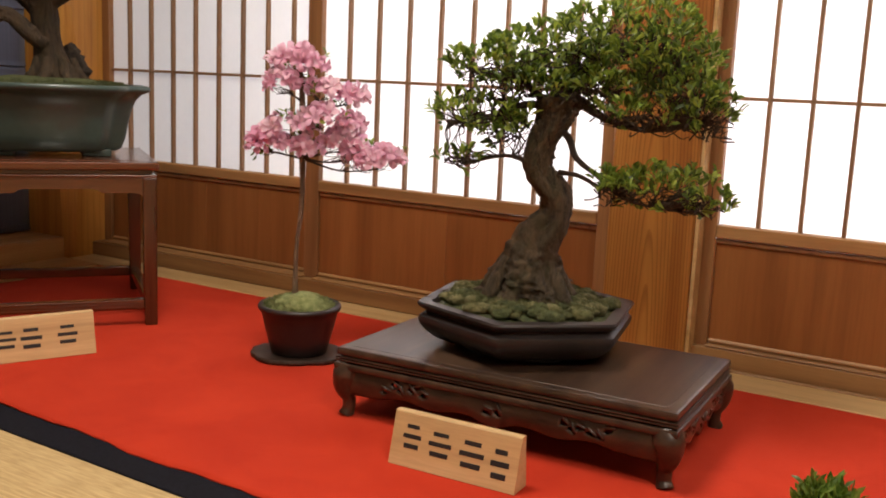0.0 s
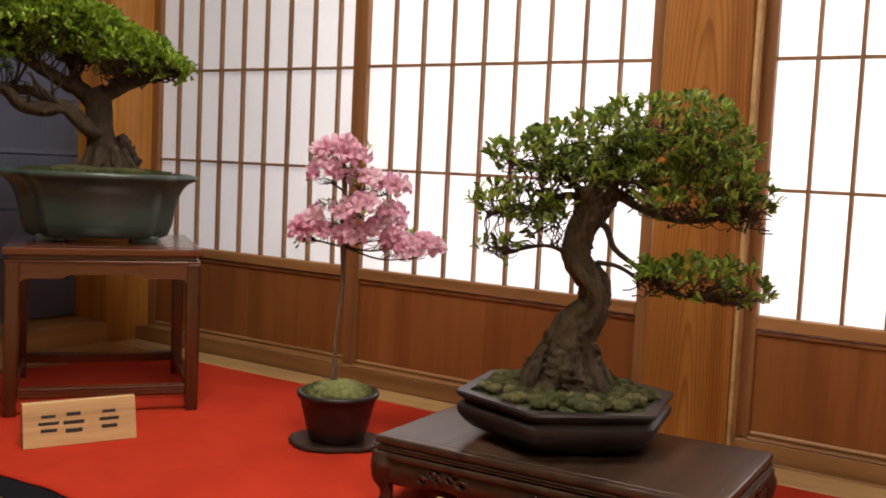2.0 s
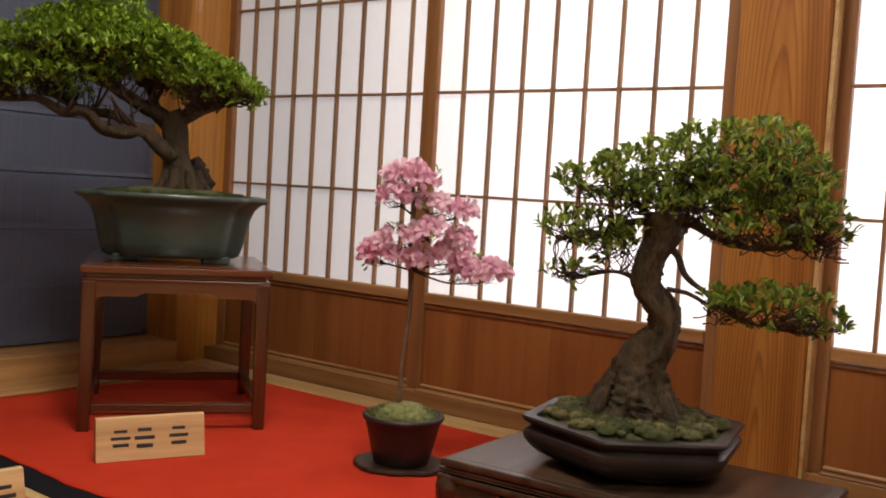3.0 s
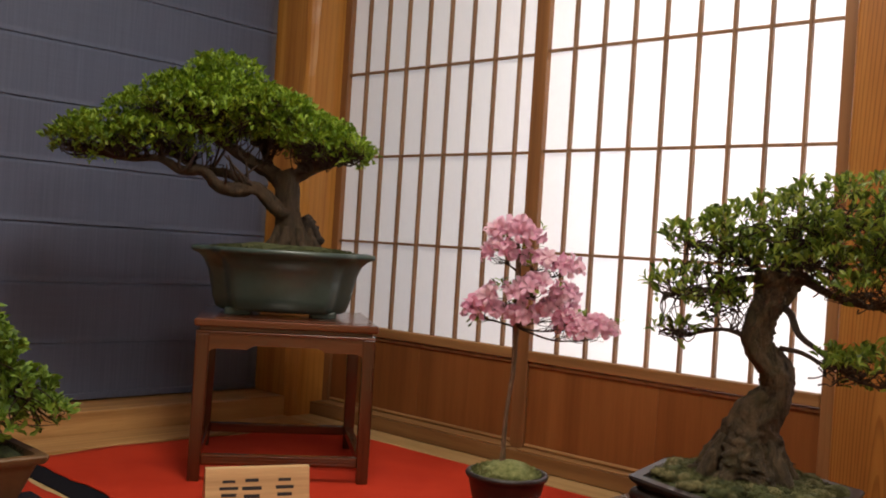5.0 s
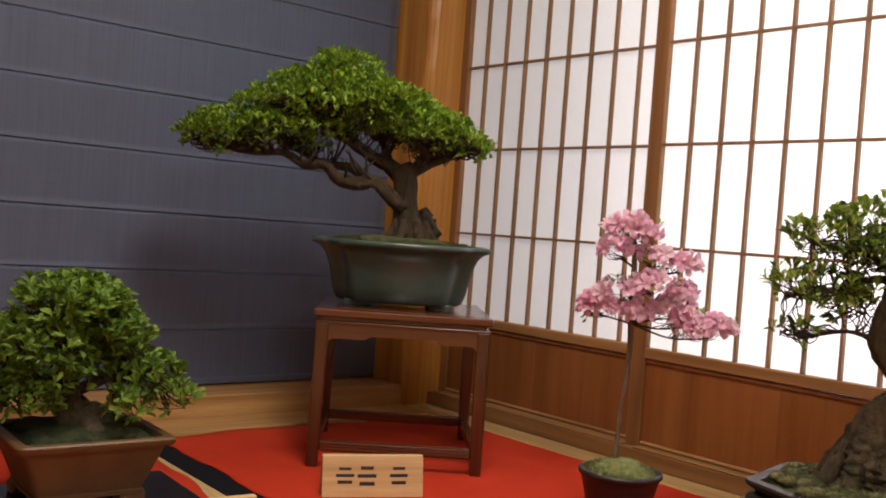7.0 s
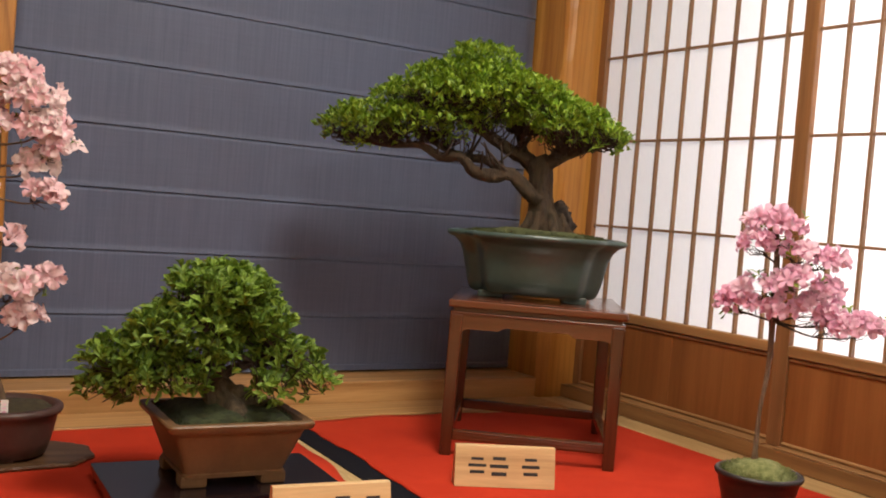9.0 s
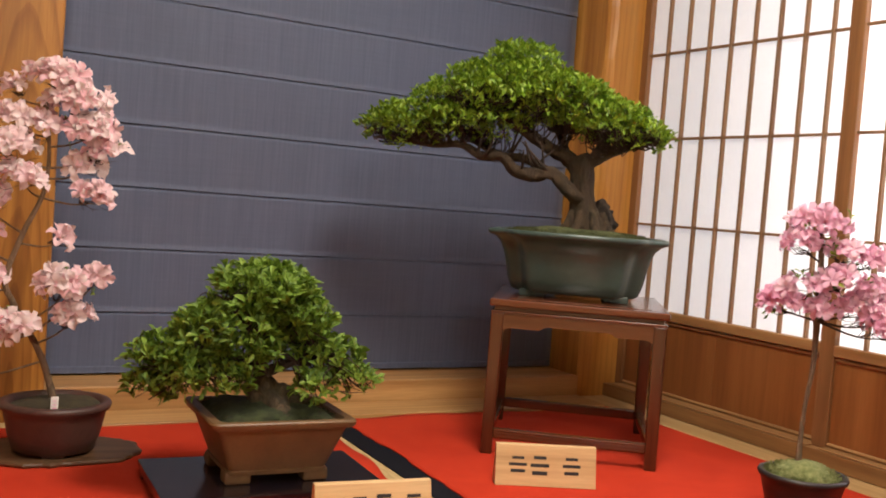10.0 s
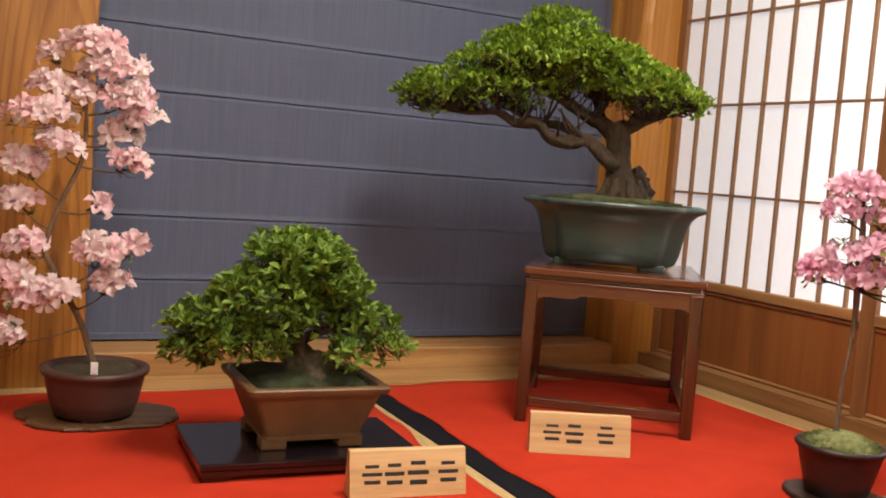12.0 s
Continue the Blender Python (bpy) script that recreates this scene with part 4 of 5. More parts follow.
def azalea_right():
    top = empty("pink_azalea", pose(1.797, 1.410, 0.0137, 0, 0, -51.8), "slender pink-flowering azalea in a small dark pot", "potted azalea")
    c = circle(40)
    part("pot", vessel(c, [(0.060, 0.0), (0.064, 0.002), (0.073, 0.035), (0.083, 0.075), (0.089, 0.100), (0.094, 0.102), (0.096, 0.108), (0.094, 0.113), (0.084, 0.113), (0.080, 0.102), (0.07, 0.08)]), UNGLAZED, top, "dark brown tapered round pot", smooth=True)
    mound("moss_bed", c, 0.083, 0.100, 0.022, MOSS_LIGHT, top, seed=5, lumps=14, lump=0.006, label="pale green dry moss")
    rng = np.random.default_rng(8)
    pts = []
    for k in range(420):
        a, r = rng.uniform(0, 6.28), 0.08 * math.sqrt(rng.uniform())
        pts.append((r * math.cos(a), r * math.sin(a), 0.102 + 0.022 * (1 - (r / 0.083) ** 2)))
    tufts("moss_nap", pts, MOSS_LIGHT, top, 0.013, 3)
    limb("trunk", [(-0.010, 0, 0.11), (-0.012, 0, 0.16), (-0.010, 0, 0.25), (-0.002, 0, 0.33), (0.0, 0, 0.40), (-0.001, 0, 0.454), (-0.003, 0, 0.567), (-0.009, 0, 0.655)], [0.010, 0.006, 0.0045, 0.0055, 0.0065, 0.0075, 0.007, 0.004], BARK_PALE, top, 10, 0.05, 2)
    pads = [(-0.024, 0.0, 0.654, 0.076, 0.06, 0.038, 20), (-0.062, -0.02, 0.613, 0.034, 0.05, 0.022, 8), (0.042, 0.0, 0.600, 0.050, 0.06, 0.022, 9), (0.030, -0.02, 0.540, 0.050, 0.05, 0.034, 10), (-0.045, 0.0, 0.510, 0.066, 0.06, 0.032, 14),
            (-0.088, -0.01, 0.480, 0.046, 0.05, 0.030, 11), (0.092, 0.0, 0.523, 0.028, 0.03, 0.024, 6), (0.070, -0.01, 0.484, 0.044, 0.05, 0.030, 9), (0.160, -0.02, 0.448, 0.072, 0.05, 0.036, 21), (0.105, -0.01, 0.466, 0.034, 0.04, 0.026, 6), (0.090, 0.03, 0.588, 0.046, 0.05, 0.018, 9), (-0.004, -0.02, 0.474, 0.030, 0.04, 0.022, 6)]
    pads = [(u + 0.011, v, z + 0.003, *rest) for u, v, z, *rest in pads]
    S, E = [], []
    for i, p in enumerate(pads):
        blossoms("blossom", p[:6], int(p[6] * 1.4), 0.040, PETAL, top, 40 + i)
        start = (0.0, 0.0, max(p[2] - 0.045, 0.447))
        limb("branch", [start, (p[0] * 0.5, p[1] * 0.5, p[2] - 0.028), (p[0], p[1], p[2] - 0.02)], [0.0030, 0.0020, 0.0012], TWIG, top, 6, 0.05, i, per=4)
        for k in range(10):
            S.append((p[0] * rng.uniform(0.4, 1.0), p[1], p[2] - 0.025))
            E.append((p[0] + p[3] * rng.uniform(-1.05, 1.05), p[1] + p[4] * rng.uniform(-1, 1), p[2] + p[5] * rng.uniform(-1.1, 0.6)))
    S += [(0.08, 0, 0.445), (0.11, -0.02, 0.435)]
    E += [(0.2, -0.02, 0.428), (0.225, -0.02, 0.445)]
    twigs("twig_mass", S, E, 0.0011, TWIG, top, 3, 0.09)
    crown("leaves", [p[:6] for p in pads], LEAF_A, top, 110, (0.020, 0.36), seed=12, under=0.9, leaves=4)


azalea_right()


def azalea_left():
    top = empty("pink_azalea", pose(0.38, 2.35, 0.0137, 0, 0, -8.7), "tall pale pink flowering azalea in a round brown pot", "potted azalea")
    c = circle(48)
    pot = part("pot", vessel(c, [(0.082, 0.006), (0.090, 0.007), (0.101, 0.040), (0.111, 0.085), (0.113, 0.098), (0.121, 0.103), (0.124, 0.110), (0.122, 0.117), (0.106, 0.119), (0.102, 0.108), (0.09, 0.09)]), RED_CLAY, top, "round red-brown pot with a thick lip", smooth=True)
    for k in range(3):
        a = radians(30 + 120 * k)
        f = part("foot", box(-0.025, 0.025, -0.01, 0.01, -0.0002, 0.012, 0.003), RED_CLAY, pot)
        f.matrix_local = Matrix.Translation((0.074 * math.cos(a), 0.074 * math.sin(a), 0)) @ pose(0, 0, 0, 0, 0, 120 + 120 * k)
    mound("soil_bed", c, 0.105, 0.104, 0.012, SOIL, top, seed=4, lumps=12, lump=0.004, label="brown soil with thin moss")
    limb("trunk", [(-0.002, 0, 0.10), (-0.013, 0, 0.145), (-0.041, 0, 0.226), (-0.101, 0, 0.336), (-0.122, 0, 0.395), (-0.091, 0, 0.499), (-0.05, 0, 0.605), (-0.047, 0, 0.721), (-0.058, 0, 0.809)], [0.011, 0.0085, 0.0075, 0.007, 0.0065, 0.006, 0.005, 0.004, 0.0025], BARK_PALE, top, 10, 0.05, 2)
    pads = [(-0.035, 0, 0.862, 0.066, 0.05, 0.034, 14), (0.016, 0, 0.804, 0.080, 0.06, 0.050, 20), (0.044, -0.01, 0.749, 0.050, 0.05, 0.034, 9), (-0.130, 0, 0.832, 0.016, 0.02, 0.016, 2), (-0.126, 0, 0.763, 0.050, 0.04, 0.018, 6), (-0.147, -0.01, 0.692, 0.088, 0.06, 0.034, 14), (-0.097, -0.02, 0.633, 0.056, 0.04, 0.028, 8),
            (-0.178, 0.02, 0.582, 0.050, 0.04, 0.028, 7), (0.078, 0, 0.700, 0.046, 0.04, 0.028, 8), (0.058, 0, 0.594, 0.040, 0.04, 0.034, 9), (0.025, 0.02, 0.664, 0.056, 0.04, 0.026, 7), (-0.012, 0, 0.497, 0.014, 0.014, 0.012, 2), (-0.174, 0.02, 0.493, 0.058, 0.04, 0.022, 8), (-0.170, -0.01, 0.391, 0.042, 0.04, 0.040, 9),
            (-0.195, -0.02, 0.326, 0.046, 0.04, 0.034, 9), (-0.205, -0.02, 0.183, 0.038, 0.04, 0.056, 11), (0.012, -0.02, 0.387, 0.072, 0.05, 0.040, 14), (0.074, -0.02, 0.410, 0.020, 0.02, 0.026, 4), (0.028, -0.02, 0.322, 0.042, 0.04, 0.024, 7), (-0.093, -0.03, 0.291, 0.056, 0.04, 0.032, 9), (-0.141, -0.02, 0.276, 0.056, 0.04, 0.028, 8), (-0.052, 0.02, 0.745, 0.056, 0.05, 0.050, 8)]
    rng = np.random.default_rng(18)
    trunk = spline([(-0.013, 0, 0.145), (-0.041, 0, 0.226), (-0.101, 0, 0.336), (-0.122, 0, 0.395), (-0.091, 0, 0.499), (-0.05, 0, 0.605), (-0.047, 0, 0.721), (-0.058, 0, 0.809)], 5)
    S, E = [], []
    for i, p in enumerate(pads):
        blossoms("blossom", p[:6], int(p[6] * 1.6), 0.050, PETAL_PALE, top, 80 + i)
        c0 = np.array([p[0], p[1], p[2] - 0.015])
        near = trunk[np.argmin(((trunk - c0 + [0, 0, 0.03]) ** 2).sum(1))]
        limb("branch", [near, near * 0.45 + c0 * 0.55 + [0, 0, -0.008], c0], [0.0028, 0.0020, 0.0012], BARK_PALE, top, 6, 0.05, i, per=4)
        for k in range(8):
            S.append(near * 0.3 + c0 * 0.7)
            E.append((p[0] + p[3] * rng.uniform(-1, 1), p[1] + p[4] * rng.uniform(-1, 1), p[2] + p[5] * rng.uniform(-1.1, 0.6)))
    twigs("twig_mass", S, E, 0.0010, TWIG, top, 13, 0.10)
    crown("leaves", [p[:6] for p in pads], LEAF_A, top, 60, (0.018, 0.36), seed=17, under=0.9, leaves=4)
    tag = part("plant_tag", box(-0.008, 0.008, -0.0012, 0.0012, 0, 0.042, 0.0008), WHITE, top, "small white plant tag")
    tag.matrix_local = pose(-0.002, -0.085, 0.100, -6, 0, 0)
    for k in range(3):
        t = part("tag_bar", box(-0.004, 0.004, -0.0018, -0.0011, 0.014 + 0.008 * k, 0.018 + 0.008 * k), PETAL, tag)


azalea_left()


# ---- tall stand with the large bonsai ----
def tall_stand():
    top = empty("flower_stand", pose(1.742, 2.19, 0.0, 0, 0, -36.5), "tall reddish-brown rosewood flower stand with four legs", "stand")
    W, D, H = 0.458, 0.47, 0.416
    part("tabletop", box(-W / 2 - 0.006, W / 2 + 0.006, -D / 2 - 0.006, D / 2 + 0.006, H - 0.020, H, 0.007, seg=3), ROSEWOOD, top, "polished top with rounded edge")
    part("top_panel", box(-W / 2 + 0.04, W / 2 - 0.04, -D / 2 + 0.04, D / 2 - 0.04, H - 0.01, H + 0.0012, 0.001), ROSEWOOD, top)
    for sx in (-1, 1):
        for sy in (-1, 1):
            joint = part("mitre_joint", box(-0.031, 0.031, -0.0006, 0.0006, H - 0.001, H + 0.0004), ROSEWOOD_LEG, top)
            joint.matrix_local = pose(sx * (W / 2 - 0.019), sy * (D / 2 - 0.019), 0, 0, 0, 45 * sx * sy)
    part("waist", box(-W / 2 + 0.008, W / 2 - 0.008, -D / 2 + 0.008, D / 2 - 0.008, H - 0.031, H - 0.0195, 0.002), ROSEWOOD, top)
    part("moulding", box(-W / 2 - 0.001, W / 2 + 0.001, -D / 2 - 0.001, D / 2 + 0.001, H - 0.0375, H - 0.0305, 0.0025, seg=2), ROSEWOOD, top)

    def apron(length):
        n = 40
        lo = []
        for i in range(n + 1):
            s = i / n
            e = abs(2 * s - 1)
            k = min(1, max(0, (e - 0.42) / 0.08))
            k2 = min(1, max(0, (e - 0.9) / 0.1))
            lo.append((-length / 2 + length * s, H - 0.066 - 0.010 * (k * k * (3 - 2 * k)) - 0.014 * k2 * k2))
        return prism([(-length / 2, H - 0.0365), *lo, (length / 2, H - 0.0365)], -0.011, 0.011, "y")
    for s in (-1, 1):
        a = part("apron", apron(W - 0.06), ROSEWOOD, top)
        a.location = (0, s * (D / 2 - 0.014), 0)
        b = part("apron", apron(D - 0.06), ROSEWOOD, top)
        b.matrix_local = Matrix.Translation((s * (W / 2 - 0.014), 0, 0)) @ pose(0, 0, 0, 0, 0, 90)
        for sy in (-1, 1):
            bm = box(-0.018, 0.018, -0.018, 0.018, 0, H - 0.036, 0.005, seg=2)
            for v in bm.verts:
                k = 1 - v.co.z / H
                v.co.x *= 1 - 0.14 * k
                v.co.y *= 1 - 0.14 * k
                v.co.x += s * (W / 2 - 0.017 + 0.001 * k ** 2)
                v.co.y += sy * (D / 2 - 0.017 + 0.001 * k ** 2)
                if v.co.z < 0.02:
                    v.co.x += s * 0.002
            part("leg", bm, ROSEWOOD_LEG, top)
        part("stretcher", box(-W / 2 + 0.03, W / 2 - 0.03, s * (D / 2 - 0.016) - 0.012, s * (D / 2 - 0.016) + 0.012, 0.042, 0.070, 0.005, seg=2), ROSEWOOD, top)
        for z in (0.050, 0.0575, 0.065):
            part("bead", box(-W / 2 + 0.032, W / 2 - 0.032, s * (D / 2 - 0.0045) - 0.002, s * (D / 2 - 0.0045) + 0.002, z - 0.0022, z + 0.0022, 0.0015, seg=2), ROSEWOOD, top)
        part("stretcher", box(s * (W / 2 - 0.016) - 0.012, s * (W / 2 - 0.016) + 0.012, -D / 2 + 0.03, D / 2 - 0.03, 0.043, 0.069, 0.005, seg=2), ROSEWOOD, top)
    return top


tall_stand()


def bonsai_b():
    top = empty("azalea_bonsai", pose(1.74, 2.20, 0.4172, 0, 0, -37.7), "large azalea bonsai, dense clipped canopy, green glazed pot", "bonsai")
    o = round_rect(2.0, 1.56, 0.36, 10, 0.42)
    pot = part("pot", vessel(o, [(0.150, 0.012), (0.164, 0.014), (0.176, 0.022), (0.186, 0.050), (0.193, 0.085), (0.201, 0.120), (0.212, 0.146), (0.226, 0.160), (0.243, 0.167), (0.247, 0.172), (0.246, 0.180), (0.238, 0.182), (0.220, 0.180), (0.214, 0.170), (0.19, 0.14)]), GLAZE, top, "deep green glazed pot with flared lip", smooth=True)
    pot.location = (-0.008, 0.0, 0)
    for sx in (-1, 1):
        for sy in (-1, 1):
            part("foot", box(sx * 0.115 - 0.035, sx * 0.115 + 0.035, sy * 0.085 - 0.02, sy * 0.085 + 0.02, 0.0, 0.02, 0.005, seg=2), GLAZE, pot)
    m = mound("moss_bed", o, 0.216, 0.172, 0.016, MOSS_DARK, top, seed=7, lumps=18, lump=0.008, label="mossy green soil")
    m.location = (-0.008, 0, 0)
    rng = np.random.default_rng(31)
    pts = []
    for k in range(900):
        x, y = rng.uniform(-0.19, 0.19), rng.uniform(-0.15, 0.15)
        pts.append((x - 0.008, y, 0.178 + 0.012 * (1 - (x / 0.2) ** 2) * (1 - (y / 0.16) ** 2)))
    tufts("moss_nap", pts, MOSS_DARK, top, 0.008, 5)
    limb("trunk", [(0.016, 0, 0.17), (0.012, 0, 0.205), (-0.001, 0, 0.249), (-0.010, 0, 0.312), (-0.018, 0, 0.372), (-0.03, 0, 0.40)], [0.060, 0.049, 0.039, 0.034, 0.035, 0.028], BARK_SMOOTH, top, 28, 0.10, 9, ridges=6, label="stout brown trunk")
    for k in range(8):
        a = radians(45 * k + 20)
        c, s = math.cos(a), math.sin(a)
        limb("root", [(0.012 + 0.045 * c, 0.04 * s, 0.245), (0.014 + 0.056 * c, 0.050 * s, 0.21), (0.014 + 0.080 * c, 0.07 * s, 0.186), (0.014 + 0.105 * c, 0.09 * s, 0.178)], [0.010, 0.014, 0.012, 0.006], BARK_SMOOTH, top, 10, 0.1, 60 + k)
    br = [
        ([(-0.01, -0.02, 0.28), (-0.045, -0.03, 0.300), (-0.095, -0.05, 0.343), (-0.145, -0.05, 0.338), (-0.198, -0.05, 0.346), (-0.240, -0.05, 0.382), (-0.30, -0.04, 0.380), (-0.36, -0.03, 0.408), (-0.45, -0.02, 0.404), (-0.60, 0.0, 0.425)], [0.028, 0.025, 0.022, 0.024, 0.020, 0.017, 0.015, 0.012, 0.010, 0.005]),
        ([(-0.018, 0, 0.36), (-0.06, 0.0, 0.395), (-0.124, 0.0, 0.424), (-0.217, 0.0, 0.490), (-0.235, 0.0, 0.575)], [0.031, 0.025, 0.021, 0.015, 0.008]),
        ([(-0.015, 0, 0.37), (0.03, -0.01, 0.392), (0.075, -0.02, 0.415), (0.18, -0.02, 0.455)], [0.019, 0.015, 0.012, 0.007]),
        ([(-0.06, 0.02, 0.395), (-0.08, 0.04, 0.45), (-0.106, 0.05, 0.497), (-0.11, 0.05, 0.56)], [0.016, 0.013, 0.010, 0.006]),
        ([(-0.10, 0.0, 0.345), (-0.177, 0.03, 0.385), (-0.25, 0.05, 0.392), (-0.34, 0.06, 0.43)], [0.017, 0.015, 0.013, 0.007]),
        ([(-0.20, 0.0, 0.47), (-0.27, -0.04, 0.50), (-0.36, -0.05, 0.52)], [0.014, 0.010, 0.006]),
        ([(0.0, 0.03, 0.38), (0.03, 0.10, 0.43), (0.06, 0.15, 0.50)], [0.018, 0.013, 0.007]),
    ]
    for i, (pts2, r) in enumerate(br):
        limb("branch", pts2, [0.82 * q for q in r], BARK_SMOOTH, top, 14, 0.2, 70 + i)
    forks = np.array([p for q, _ in br for p in spline(q, 4)[6:]])
    for k in range(26):
        s = forks[rng.integers(0, len(forks))]
        e = s + np.array([rng.uniform(-0.11, 0.09), rng.uniform(-0.08, 0.05), rng.uniform(0.04, 0.09)])
        m1 = s * 0.6 + e * 0.4 + np.array([rng.uniform(-0.02, 0.02), rng.uniform(-0.02, 0.02), -0.012])
        limb("branchlet", [s, m1, e], [0.0060, 0.0045, 0.002], TWIG, top, 6, 0.1, 200 + k, per=4)
    limb("dead_stub", [(0.060, 0.02, 0.18), (0.066, 0.01, 0.215), (0.058, 0.0, 0.250), (0.042, 0.0, 0.282)], [0.024, 0.026, 0.021, 0.008], CHAR, top, 18, 0.55, 5, label="blackened dead wood stub")
    pads = [(-0.200, 0.0, 0.648, 0.096, 0.11, 0.058), (-0.225, 0.0, 0.600, 0.175, 0.13, 0.050), (-0.350, -0.01, 0.545, 0.150, 0.13, 0.044), (-0.550, 0.0, 0.440, 0.110, 0.11, 0.042), (-0.085, 0.0, 0.562, 0.135, 0.16, 0.056), (0.045, -0.01, 0.506, 0.115, 0.15, 0.046), (-0.330, 0.02, 0.474, 0.165, 0.14, 0.036),
            (0.150, -0.01, 0.452, 0.076, 0.09, 0.030), (-0.190, 0.04, 0.578, 0.150, 0.16, 0.058), (-0.01, 0.05, 0.525, 0.13, 0.15, 0.05), (-0.455, -0.02, 0.472, 0.160, 0.13, 0.048), (-0.20, 0.05, 0.520, 0.13, 0.11, 0.034), (-0.03, 0.04, 0.490, 0.10, 0.12, 0.028), (-0.25, -0.06, 0.548, 0.185, 0.10, 0.048), (0.085, -0.05, 0.472, 0.115, 0.11, 0.034)]
    crown("crown", pads, LEAF_B, top, 2400, (0.021, 0.36), spread=0.7, seed=9, under=0.42, up=1.2, leaves=5, label="dense bright green clipped canopy")
    knots = np.array([p for q, _ in br for p in spline(q, 4)[5:]])
    S, E = [], []
    for u, v, z, ru, rv, rz in pads:
        for k in range(int(40 + 420 * ru)):
            e = np.array([u + ru * rng.uniform(-0.95, 0.95), v + rv * rng.uniform(-0.9, 0.9), z - rz * rng.uniform(-0.2, 0.4)])
            near = knots[np.argsort(((knots - e) ** 2).sum(1))[rng.integers(0, 3)]]
            S.append(near)
            E.append(e)
    twigs("twig_mass", S, E, 0.0021, TWIG, top, 16, 0.13)


bonsai_b()


# ---- low board with the brown rectangular pot ----
def lacquer_board():
    top = empty("lacquer_board", pose(0.757, 1.970, 0.0, 0, 0, -3.5), "low black lacquered display board on red felt", "display board")
    W, D = 0.480, 0.308
    part("board_top", box(-W / 2, W / 2, -D / 2, D / 2, 0.026, 0.040, 0.003, seg=2), LACQUER, top)
    part("board_edge", box(-W / 2 + 0.004, W / 2 - 0.004, -D / 2 + 0.004, D / 2 - 0.004, 0.012, 0.0255, 0.002), LACQUER_EDGE, top, "dark red-brown edge")
    for s in (-1, 1):
        n = 30
        lo = []
        for i in range(n + 1):
            q = i / n
            e = abs(2 * q - 1)
            k = min(1, max(0, (e - 0.72) / 0.06))
            lo.append((-W / 2 + 0.006 + (W - 0.012) * q, 0.0105 - 0.010 * k * k * (3 - 2 * k)))
        a = part("skirt", prism([(-W / 2 + 0.006, 0.0118), *lo, (W / 2 - 0.006, 0.0118)], -0.010, 0.010, "y"), LACQUER, top)
        a.location = (0, s * (D / 2 - 0.02), 0)
    return top


lacquer_board()


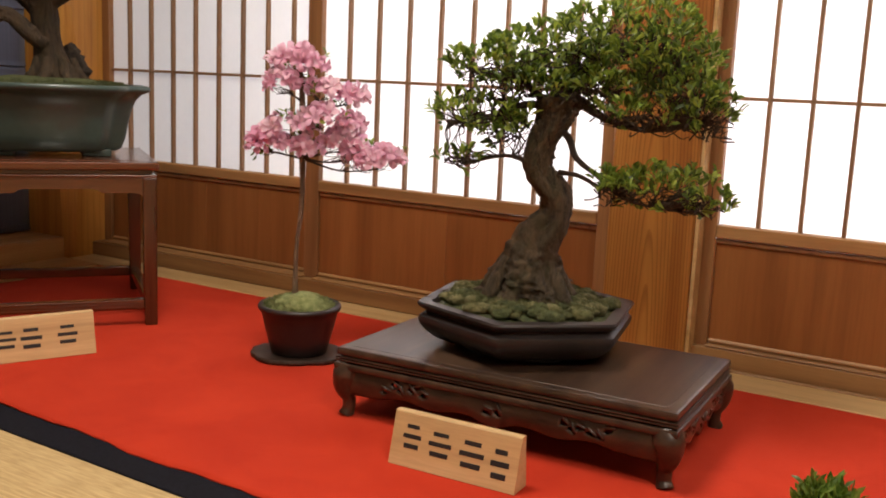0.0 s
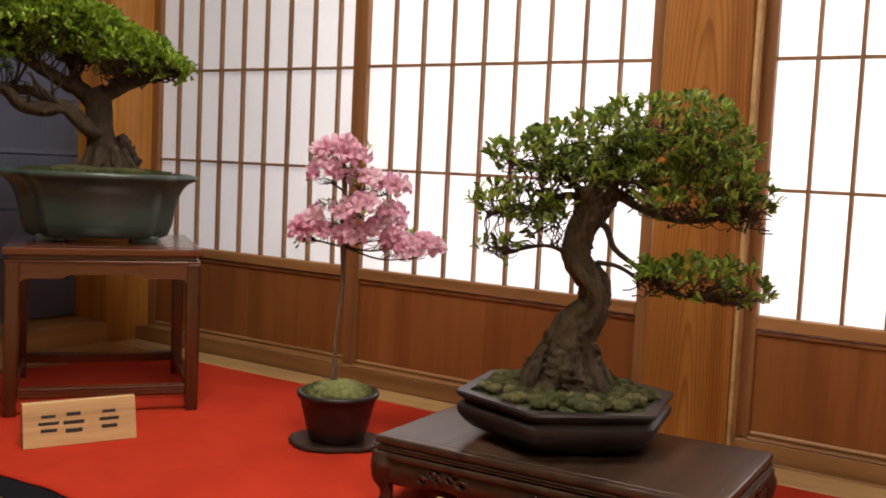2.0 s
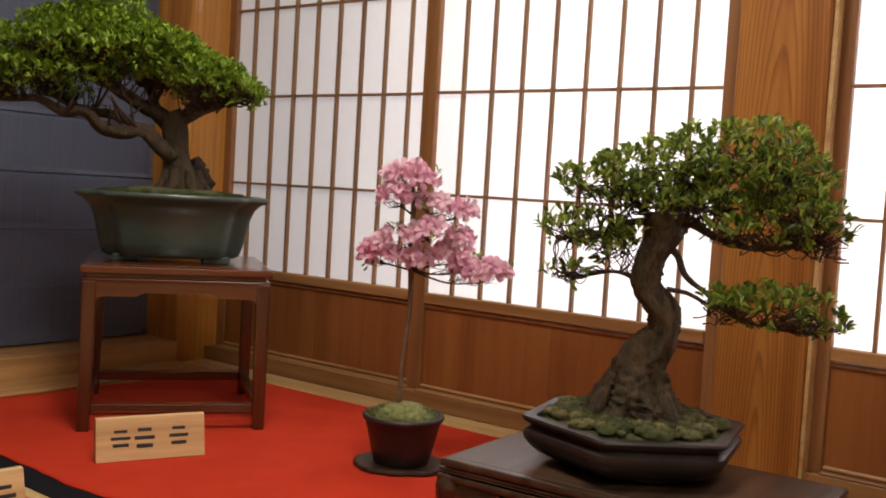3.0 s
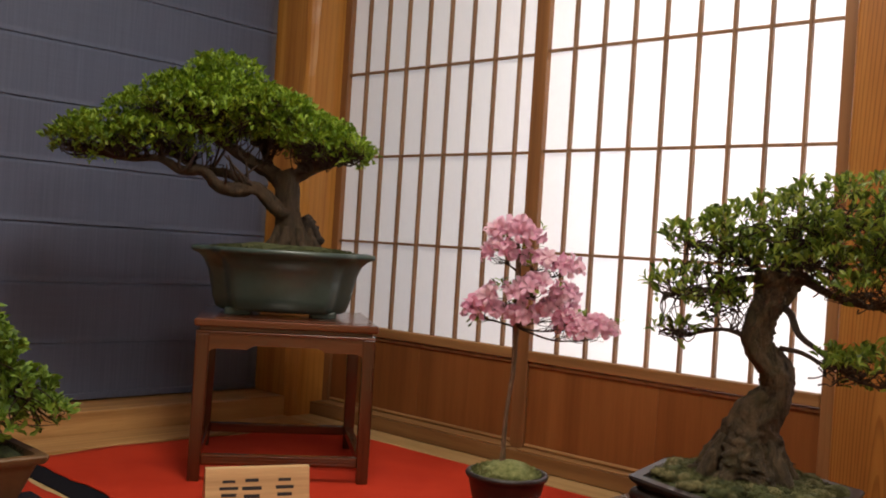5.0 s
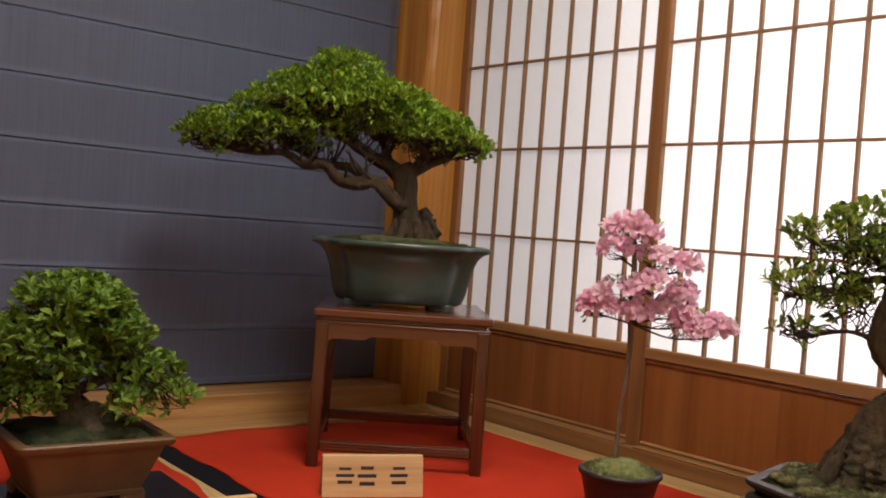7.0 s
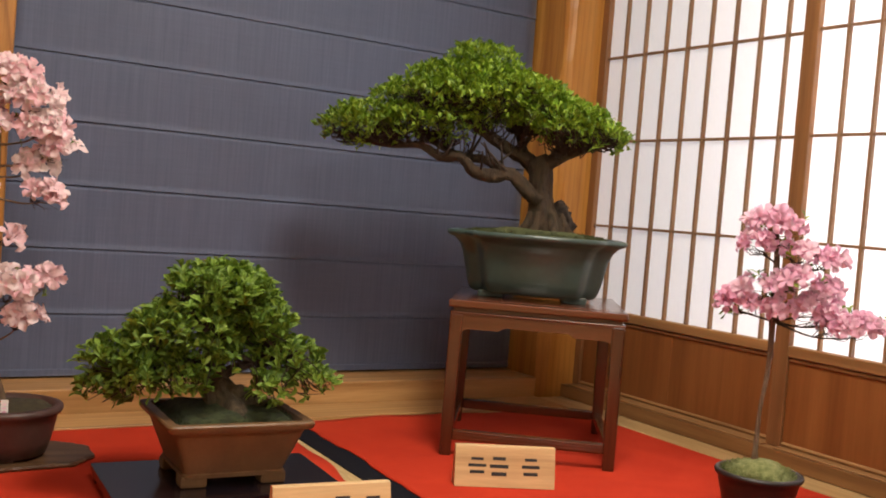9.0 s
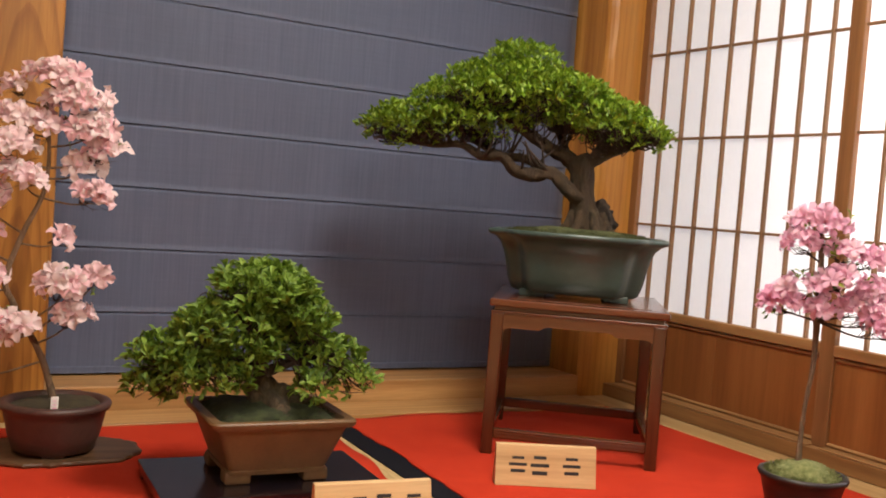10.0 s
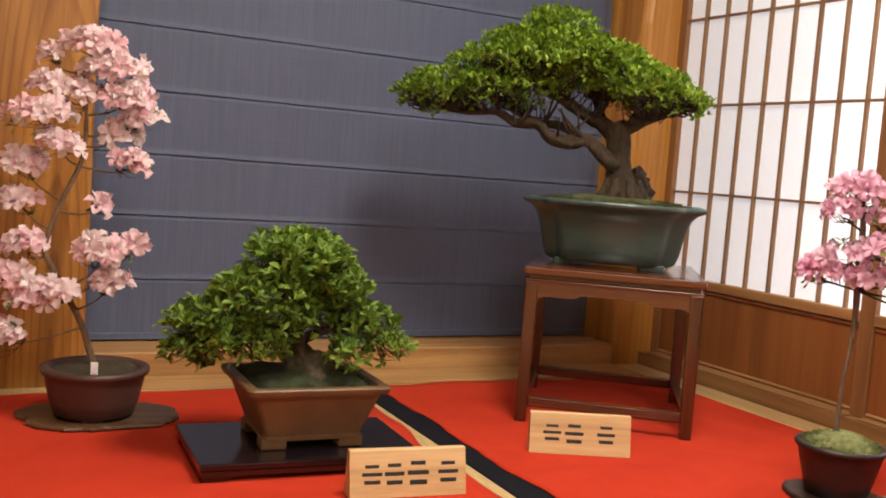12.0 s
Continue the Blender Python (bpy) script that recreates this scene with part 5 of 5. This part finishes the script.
def bonsai_c():
    top = empty("azalea_bonsai", pose(0.775, 1.972, 0.0402, 0, 0, -20.7), "rounded azalea bonsai with bright leaves in a brown rectangular pot", "bonsai")
    o = round_rect(1.92, 1.72, 0.10, 3)
    pot = part("pot", vessel(o, [(0.108, 0.018), (0.113, 0.019), (0.114, 0.026), (0.110, 0.028), (0.128, 0.070), (0.144, 0.108), (0.146, 0.112), (0.158, 0.114), (0.162, 0.119), (0.163, 0.126), (0.160, 0.129), (0.141, 0.129), (0.138, 0.120), (0.12, 0.09)]), BROWN_CLAY, top, "brown unglazed rectangular pot with sloped sides")
    crisp(pot).matrix_local = pose(-0.012, 0.008, 0, 0, 0, 18.5) @ Matrix.Diagonal((1, 1, 1.08, 1))
    for sx in (-1, 1):
        for sy in (-1, 1):
            part("foot", box(sx * 0.085 - 0.028, sx * 0.085 + 0.028, sy * 0.072 - 0.022, sy * 0.072 + 0.022, -0.0001, 0.024, 0.007, seg=2), BROWN_CLAY, pot, "cloud-shaped foot")
    m = mound("moss_bed", o, 0.139, 0.116, 0.011, MOSS_DEEP, top, seed=11, lumps=22, lump=0.007, label="dark green moss over soil")
    m.matrix_local = pose(-0.012, 0.008, 0, 0, 0, 18.5)
    rng = np.random.default_rng(41)
    pts = []
    for k in range(800):
        x, y = rng.uniform(-0.125, 0.125), rng.uniform(-0.105, 0.105)
        v = Matrix.Rotation(radians(18.5), 3, "Z") @ Vector((x, y, 0))
        pts.append((v.x - 0.012, v.y + 0.008, 0.122 + 0.014 * (1 - (x / 0.13) ** 2) * (1 - (y / 0.11) ** 2)))
    tufts("moss_nap", pts, MOSS_DEEP, top, 0.007, 6)
    limb("trunk", [(-0.002, 0.01, 0.118), (-0.012, 0.01, 0.14), (-0.030, 0.01, 0.165), (-0.042, 0.01, 0.20), (-0.046, 0.01, 0.24), (-0.046, 0.02, 0.30), (-0.05, 0.02, 0.36)], [0.080, 0.056, 0.037, 0.027, 0.023, 0.018, 0.010], BARK, top, 24, 0.10, 12, ridges=6, label="thick dark trunk flaring at the base")
    br = [[(-0.045, 0.01, 0.22), (-0.10, 0.0, 0.235), (-0.17, -0.01, 0.24), (-0.24, 0, 0.22)], [(-0.04, 0.01, 0.20), (0.01, 0.0, 0.225), (0.07, 0.0, 0.25), (0.15, 0, 0.25)], [(-0.046, 0.01, 0.28), (0.0, 0.03, 0.32), (0.04, 0.03, 0.36)], [(-0.046, 0.01, 0.29), (-0.09, 0.0, 0.33), (-0.12, 0.0, 0.36)], [(-0.04, 0.02, 0.22), (0.0, 0.07, 0.26), (0.03, 0.10, 0.30)]]
    for i, pts2 in enumerate(br):
        limb("branch", pts2, [0.014, 0.011, 0.008, 0.004][:len(pts2)], TWIG, top, 8, 0.08, 90 + i)
    pads = [(-0.052, 0.000, 0.382, 0.090, 0.110, 0.060), (-0.108, -0.020, 0.300, 0.106, 0.120, 0.052), (-0.215, -0.010, 0.226, 0.088, 0.100, 0.050), (-0.258, -0.010, 0.168, 0.052, 0.060, 0.028), (-0.160, -0.050, 0.205, 0.080, 0.080, 0.036), (0.046, 0.010, 0.322, 0.068, 0.090, 0.050), (0.108, 0.010, 0.245, 0.066, 0.075, 0.040), (0.168, 0.000, 0.200, 0.046, 0.055, 0.028), (0.080, -0.040, 0.190, 0.040, 0.045, 0.024),
            (0.002, 0.000, 0.372, 0.072, 0.090, 0.052), (-0.085, 0.060, 0.300, 0.095, 0.075, 0.070), (-0.075, -0.060, 0.245, 0.072, 0.050, 0.042), (-0.100, -0.065, 0.200, 0.060, 0.045, 0.022), (0.040, 0.040, 0.282, 0.060, 0.060, 0.046), (0.075, 0.030, 0.285, 0.050, 0.060, 0.040)]
    crown("crown", pads, LEAF_C, top, 2000, (0.026, 0.38), spread=0.8, seed=15, under=0.45, up=0.9, leaves=6, label="bright glossy green rounded canopy")
    knots = np.array([p for q in br for p in spline(q, 4)[4:]])
    S, E = [], []
    for u, v, z, ru, rv, rz in pads:
        for k in range(int(20 + 200 * ru)):
            e = np.array([u + ru * rng.uniform(-0.9, 0.9), v + rv * rng.uniform(-0.9, 0.9), z + rz * rng.uniform(-0.9, 0.5)])
            S.append(knots[np.argsort(((knots - e) ** 2).sum(1))[rng.integers(0, 5)]])
            E.append(e)
    twigs("twig_mass", S, E, 0.0020, TWIG, top, 26)
    for ob in top.children:
        if ob is not pot:
            ob.location.z += 0.010


bonsai_c()


# ---- name plaques: the written names are left as plain ink bars ----
def plaque(m, width, height, glyphs, label):
    top = empty("name_plaque", m, label, "name plaque", "wooden name plaques")
    lean = 0.024
    part("wedge", prism([(0, 0), (0.004, 0), (0.046, 0), (0.046, 0.004), (lean + 0.012, height), (lean, height), (lean - 0.002, height - 0.002)], -width / 2, width / 2, "x"), PLAQUE, top)
    face = Matrix.Translation((0, 0, 0)) @ Matrix.Rotation(-math.atan2(lean, height), 4, "X")
    for x, z, w, h in glyphs:
        for dz, ww in ((0.36, 0.7), (0.0, 1.0), (-0.36, 0.8)):
            bar = part("ink_bar", box(x - w * ww / 2, x + w * ww / 2, -0.0012, 0.001, z + h * dz - h * 0.09, z + h * dz + h * 0.09, 0.0008), INK, top)
            bar.matrix_local = face
    return top


def along(ax, ay, bx, by):
    return pose((ax + bx) / 2, (ay + by) / 2, 0.0022, 0, 0, math.degrees(math.atan2(by - ay, bx - ax)))


plaque(along(1.390, 0.881, 1.399, 0.640), 0.237, 0.089, [(-0.080, 0.052, 0.036, 0.046), (-0.026, 0.049, 0.044, 0.046), (0.034, 0.046, 0.046, 0.050), (0.086, 0.042, 0.034, 0.054)], "pale wooden wedge plaque with brushed ink before the carved stand")
plaque(along(1.300, 1.872, 1.520, 1.775), 0.243, 0.094, [(-0.068, 0.050, 0.044, 0.042), (-0.015, 0.049, 0.046, 0.050), (0.062, 0.050, 0.044, 0.046)], "pale wooden wedge plaque with brushed ink before the rosewood stand")
plaque(along(0.762, 1.672, 1.007, 1.645), 0.244, 0.091, [(-0.076, 0.046, 0.042, 0.042), (-0.030, 0.046, 0.042, 0.046), (0.020, 0.047, 0.046, 0.052), (0.084, 0.047, 0.044, 0.046)], "pale wooden wedge plaque with brushed ink beside the tatami seam")


# ---- small juniper at the near end of the felt ----
def juniper():
    top = empty("juniper_bonsai", pose(1.262, 0.158, 0.0022), "small bushy green juniper in a dark round pot", "bonsai")
    c = circle(32)
    part("pot", vessel(c, [(0.045, 0.0), (0.05, 0.002), (0.058, 0.03), (0.062, 0.05), (0.066, 0.053), (0.064, 0.058), (0.056, 0.058), (0.05, 0.045)]), UNGLAZED, top, smooth=True)
    mound("soil_bed", c, 0.055, 0.05, 0.008, MOSS, top, seed=3, lumps=8, lump=0.003)
    limb("trunk", [(0, 0, 0.05), (0.008, 0.004, 0.09), (-0.004, 0.002, 0.13), (0.0, 0.0, 0.155)], [0.012, 0.010, 0.007, 0.003], BARK, top, 10, 0.1, 1)
    rng = np.random.default_rng(51)
    n = 260
    z = rng.uniform(0.08, 0.178, n)
    r = (0.052 - 0.42 * np.abs(z - 0.11)) * np.sqrt(rng.uniform(0.1, 1, n))
    a = rng.uniform(0, 6.28, n)
    p = np.stack([np.maximum(r, 0.004) * np.cos(a), np.maximum(r, 0.004) * np.sin(a), z], 1)
    tagged(tufts("crown", p, JUNIPER, top, 0.024, 7, leaves=9), "fresh green needle foliage")


juniper()
